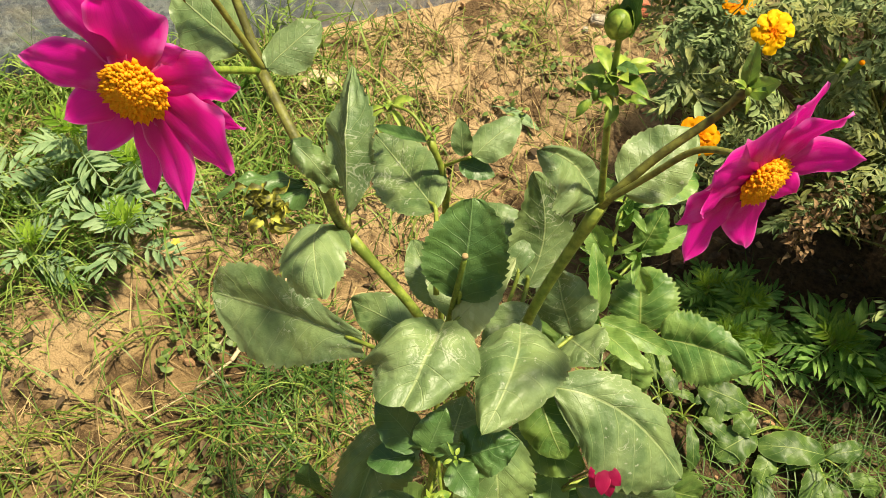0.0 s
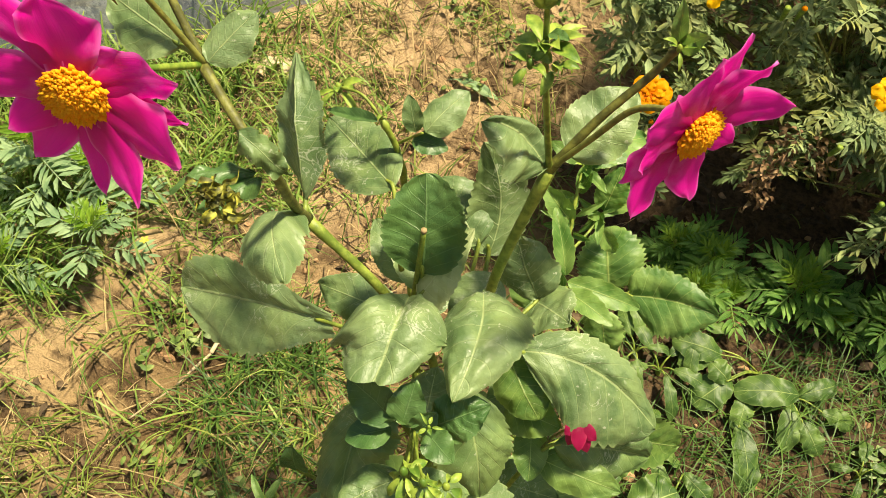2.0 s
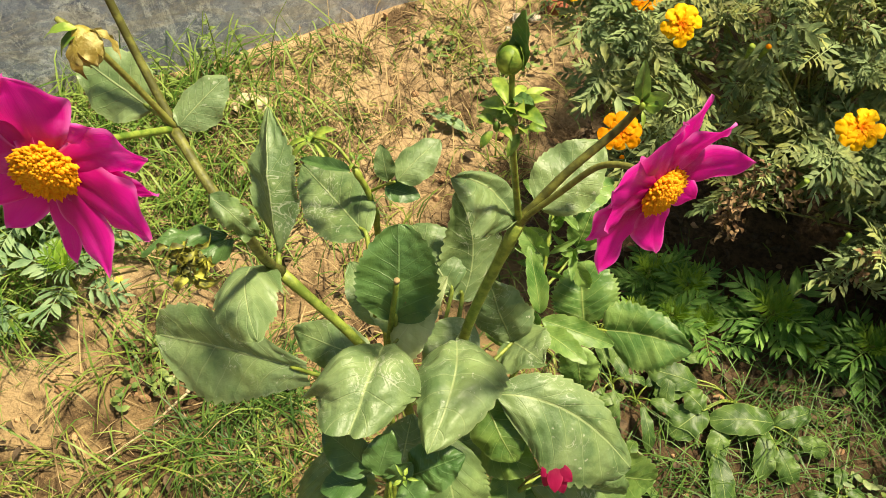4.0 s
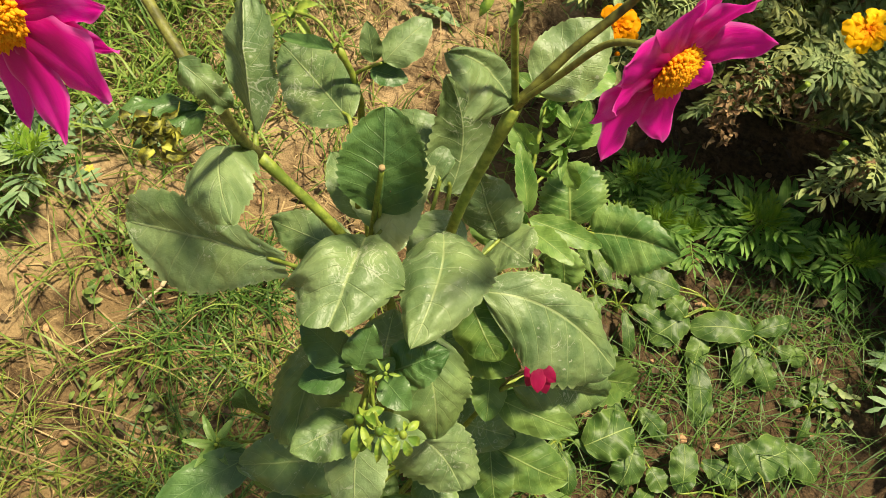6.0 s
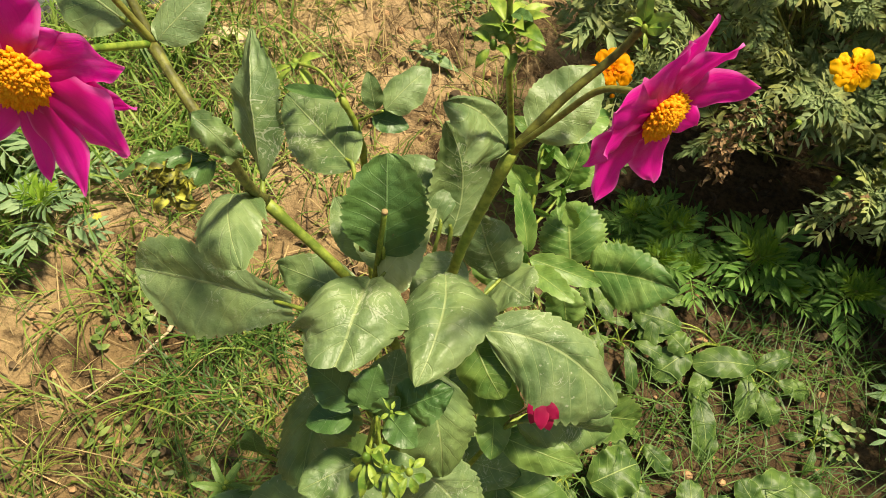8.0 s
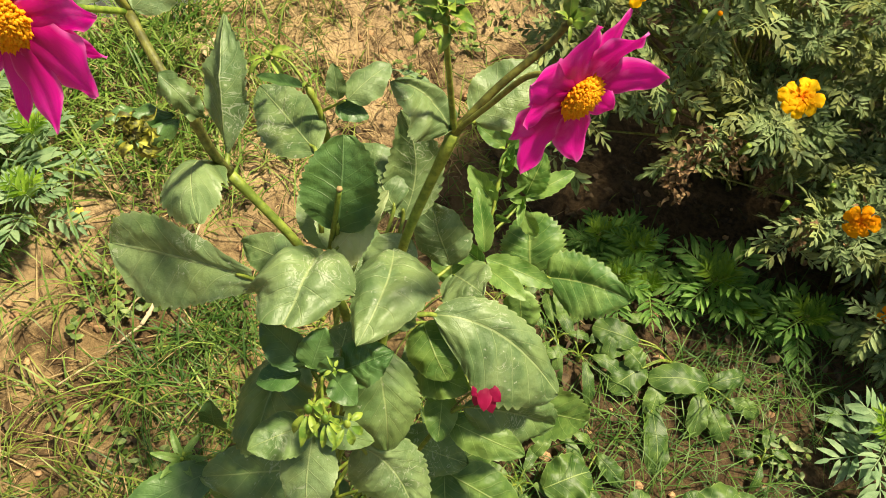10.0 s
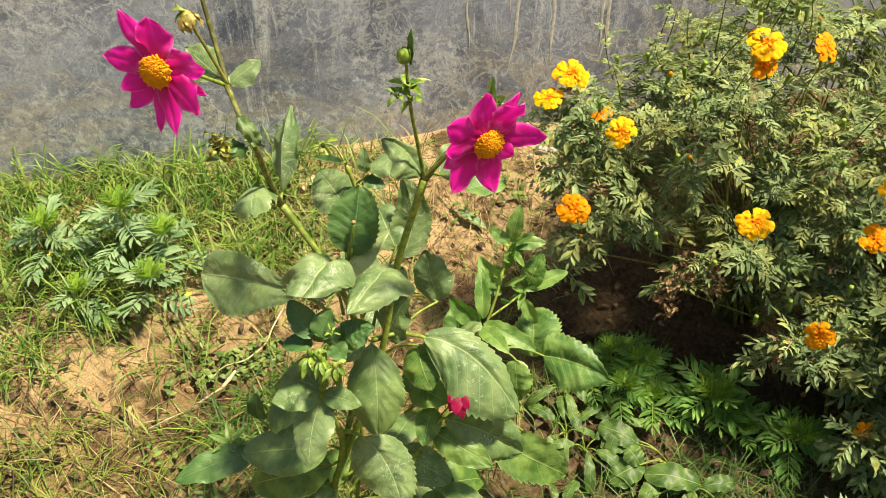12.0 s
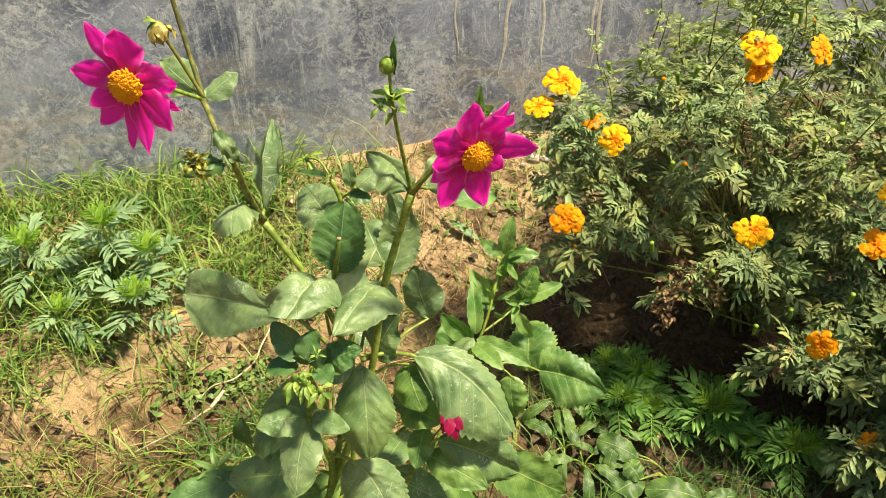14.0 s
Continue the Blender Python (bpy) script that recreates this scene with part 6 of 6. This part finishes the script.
p = scatter(42000, (-4.5, 4.5, -4.5, 3.5), 29, lambda x, y, s: np.clip(0.25 + 0.8 * lumps(x, y, 3.0, 2), 0.0, 1) * np.where((x > -1.6) & (x < 1.3) & (y > -0.5) & (y < 1.6), 0.0, 1.0))
blades("grass", p, rg.uniform(0.04, 0.13, len(p)), rg.uniform(0.002, 0.0045, len(p)), (0.2, 1.1), M_GRASS, "sparse grass on the dry ground further off", 39, arc=1.4)


def clods(name, count, box, size, seed, label):
    rnd = random.Random(seed)
    bm = bmesh.new()
    for _ in range(count):
        x, y = rnd.uniform(box[0], box[1]), rnd.uniform(box[2], box[3])
        r = size * rnd.uniform(0.3, 1.0) ** 2
        m = Matrix.Translation(on_ground(x, y, r * 0.25)) @ Euler((rnd.uniform(0, 3), rnd.uniform(0, 3), 0)).to_matrix().to_4x4() @ Matrix.Diagonal((1, rnd.uniform(0.6, 1), rnd.uniform(0.5, 0.8), 1))
        made = bmesh.ops.create_icosphere(bm, subdivisions=1, radius=r, matrix=m)["verts"]
        for v in made:
            v.co += Vector((rnd.gauss(0, 1), rnd.gauss(0, 1), rnd.gauss(0, 1))) * r * 0.12
    return tagged(part(name, bm, M_STONE, None, label, False), label, "soil", kind="stuff")


clods("soil_clods", 700, (-1.2, 1.1, -0.2, 1.25), 0.012, 41, "small clods and pebbles of dry soil")


def rubble(name, at, size, seed, material, label, category, shape=(1, 1, 1), turn=0.0):
    """A broken lump: a bevelled block with chipped corners."""
    rnd = random.Random(seed)
    bm = bmesh.new()
    bmesh.ops.create_cube(bm, size=1.0)
    bmesh.ops.bevel(bm, geom=bm.edges[:], offset=0.12, segments=2, affect="EDGES")
    bmesh.ops.subdivide_edges(bm, edges=bm.edges[:], cuts=1, use_grid_fill=True)
    m = Matrix.Translation(on_ground(*at, size * shape[2] * 0.32)) @ Euler((rnd.uniform(-0.2, 0.2), rnd.uniform(-0.2, 0.2), turn)).to_matrix().to_4x4() @ Matrix.Diagonal((size * shape[0], size * shape[1], size * shape[2], 1))
    for v in bm.verts:
        v.co += v.co * 0.22 * noise.noise(v.co * 2.3 + Vector((seed, 0, 0))) + Vector((rnd.gauss(0, 0.02), rnd.gauss(0, 0.02), rnd.gauss(0, 0.02)))
        v.co = m @ v.co
    return tagged(part(name, bm, material, None, label), label, category)


rubble("brick_fragment", (0.118, 1.262), 0.045, 3, M_BRICK, "broken piece of red brick on dry soil", "brick", (1.0, 0.7, 0.8), 0.3)
for k, (x, y, r) in enumerate(((0.050, 1.215, 0.028), (0.078, 1.222, 0.022), (0.030, 1.190, 0.013), (-0.295, 0.312, 0.014), (-0.318, 0.296, 0.011), (-0.262, 0.275, 0.010))):
    rubble("stone", (x, y), r, 20 + k, M_PALE if k < 3 else M_STONE, "small pale stone on dry soil" if k < 3 else "small ochre stone among grass", "stone", (1.0, 0.8, 0.6), k * 0.9)


def fallen_leaf(name, base, tip, width, material, label, **form):
    a, b = on_ground(*base, 0.012), on_ground(*tip, 0.016)
    ob = part(name, blade(a, b, (0.1, -0.3, 1.0), width, lance, 0.4, 0.10, 0.3, 0.12, 0.03, 0.4, 0.1, 20, 8, 4.0), material, None, label)
    return tagged(ob, label, "leaf")


fallen_leaf("fallen_leaf", (-0.008, 0.945), (-0.105, 0.974), 0.020, M_FERN_GREY, "narrow blue-green leaf lying on the soil")
for k, (x, y, d) in enumerate(((-0.455, 0.915, 0.5), (-0.43, 0.90, 2.2), (-0.475, 0.94, 3.8), (-0.40, 0.95, 5.0))):
    fallen_leaf("dry_leaf", (x, y), (x + 0.06 * math.cos(d), y + 0.06 * math.sin(d)), 0.022, M_STICK, "curled dry brown leaf by the wall")


def twig(points, r0, r1, label):
    ob = part("twig", tube(points, r0, r1, 6, 7, (0.5,)), M_STICK, None, label)
    return tagged(ob, label, "twig", "dry stalks")


twig([(-0.419, 0.329, 0.138), (-0.396, 0.355, 0.151), (-0.376, 0.380, 0.158)], 0.0016, 0.0022, "pale dry stalk lying on the soil")
twig([(-0.376, 0.380, 0.159), (-0.370, 0.398, 0.165), (-0.366, 0.417, 0.171)], 0.0036, 0.0030, "short thick piece of dry pale sheath")
twig([(-0.413, 0.390, 0.151), (-0.396, 0.423, 0.166), (-0.360, 0.448, 0.173), (-0.339, 0.491, 0.182), (-0.339, 0.528, 0.194), (-0.336, 0.572, 0.208)], 0.0014, 0.0019, "thin bent dry stalk lying on grass")
twig([(-0.472, 0.267, 0.131), (-0.447, 0.291, 0.139), (-0.425, 0.314, 0.142)], 0.0012, 0.0015, "short broken straw stalk on soil")

p = scatter(420, (-1.0, 0.05, -0.2, 0.75), 28, lambda x, y, s: 0.6 + 0 * x)
blades("straw", p, rg.uniform(0.08, 0.20, len(p)), rg.uniform(0.0014, 0.0028, len(p)), (1.1, 1.42), M_STRAW, "long pale dry stalks lying across the grass", 38, 0.004, arc=0.25)


p = scatter(2600, (-0.36, 0.10, 0.02, 0.48), 29, lambda x, y, s: np.clip(0.5 + 0.9 * lumps(x, y, 9.0, 1), 0.0, 1))
blades("grass", p, rg.uniform(0.05, 0.13, len(p)), rg.uniform(0.0015, 0.003, len(p)), (0.4, 1.2), M_GRASS_SHADED, "thin green grass about the foot of the dahlia", 39, arc=1.4)


p = scatter(1000, (0.16, 0.75, 0.15, 0.72), 30, lambda x, y, s: np.clip(0.5 + 0.8 * lumps(x, y, 11.0, 2), 0.0, 1))
blades("grass", p, rg.uniform(0.03, 0.08, len(p)), rg.uniform(0.0012, 0.0022, len(p)), (0.4, 1.2), M_GRASS_SHADED, "fine green grass between the weeds, darkened for shade", 40, arc=1.5)


def litter(count, box, seed):
    """Dry curled leaves under the bushes."""
    rnd = random.Random(seed)
    bm = bmesh.new()
    for k in range(count):
        b = on_ground(rnd.uniform(box[0], box[1]), rnd.uniform(box[2], box[3]), rnd.uniform(0.003, 0.012))
        a = rnd.uniform(0, math.tau)
        t = b + Vector((math.cos(a), math.sin(a), rnd.uniform(-0.1, 0.4))) * rnd.uniform(0.012, 0.035)
        blade(b, t, (rnd.gauss(0, 0.4), rnd.gauss(0, 0.4), 1), rnd.uniform(0.006, 0.016), lance, 0.4, 0.2, 0.3, 0.1, 0, 0.6, 0.2, 6, 4, k, bm)
    label = "dry curled brown leaves lying under the bushes"
    return tagged(part("leaf_litter", bm, M_LITTER, None, label), label, "leaves", kind="stuff")


litter(260, (0.16, 0.85, 0.42, 0.95), 61)
litter(260, (-0.75, 0.2, 0.0, 0.9), 62)
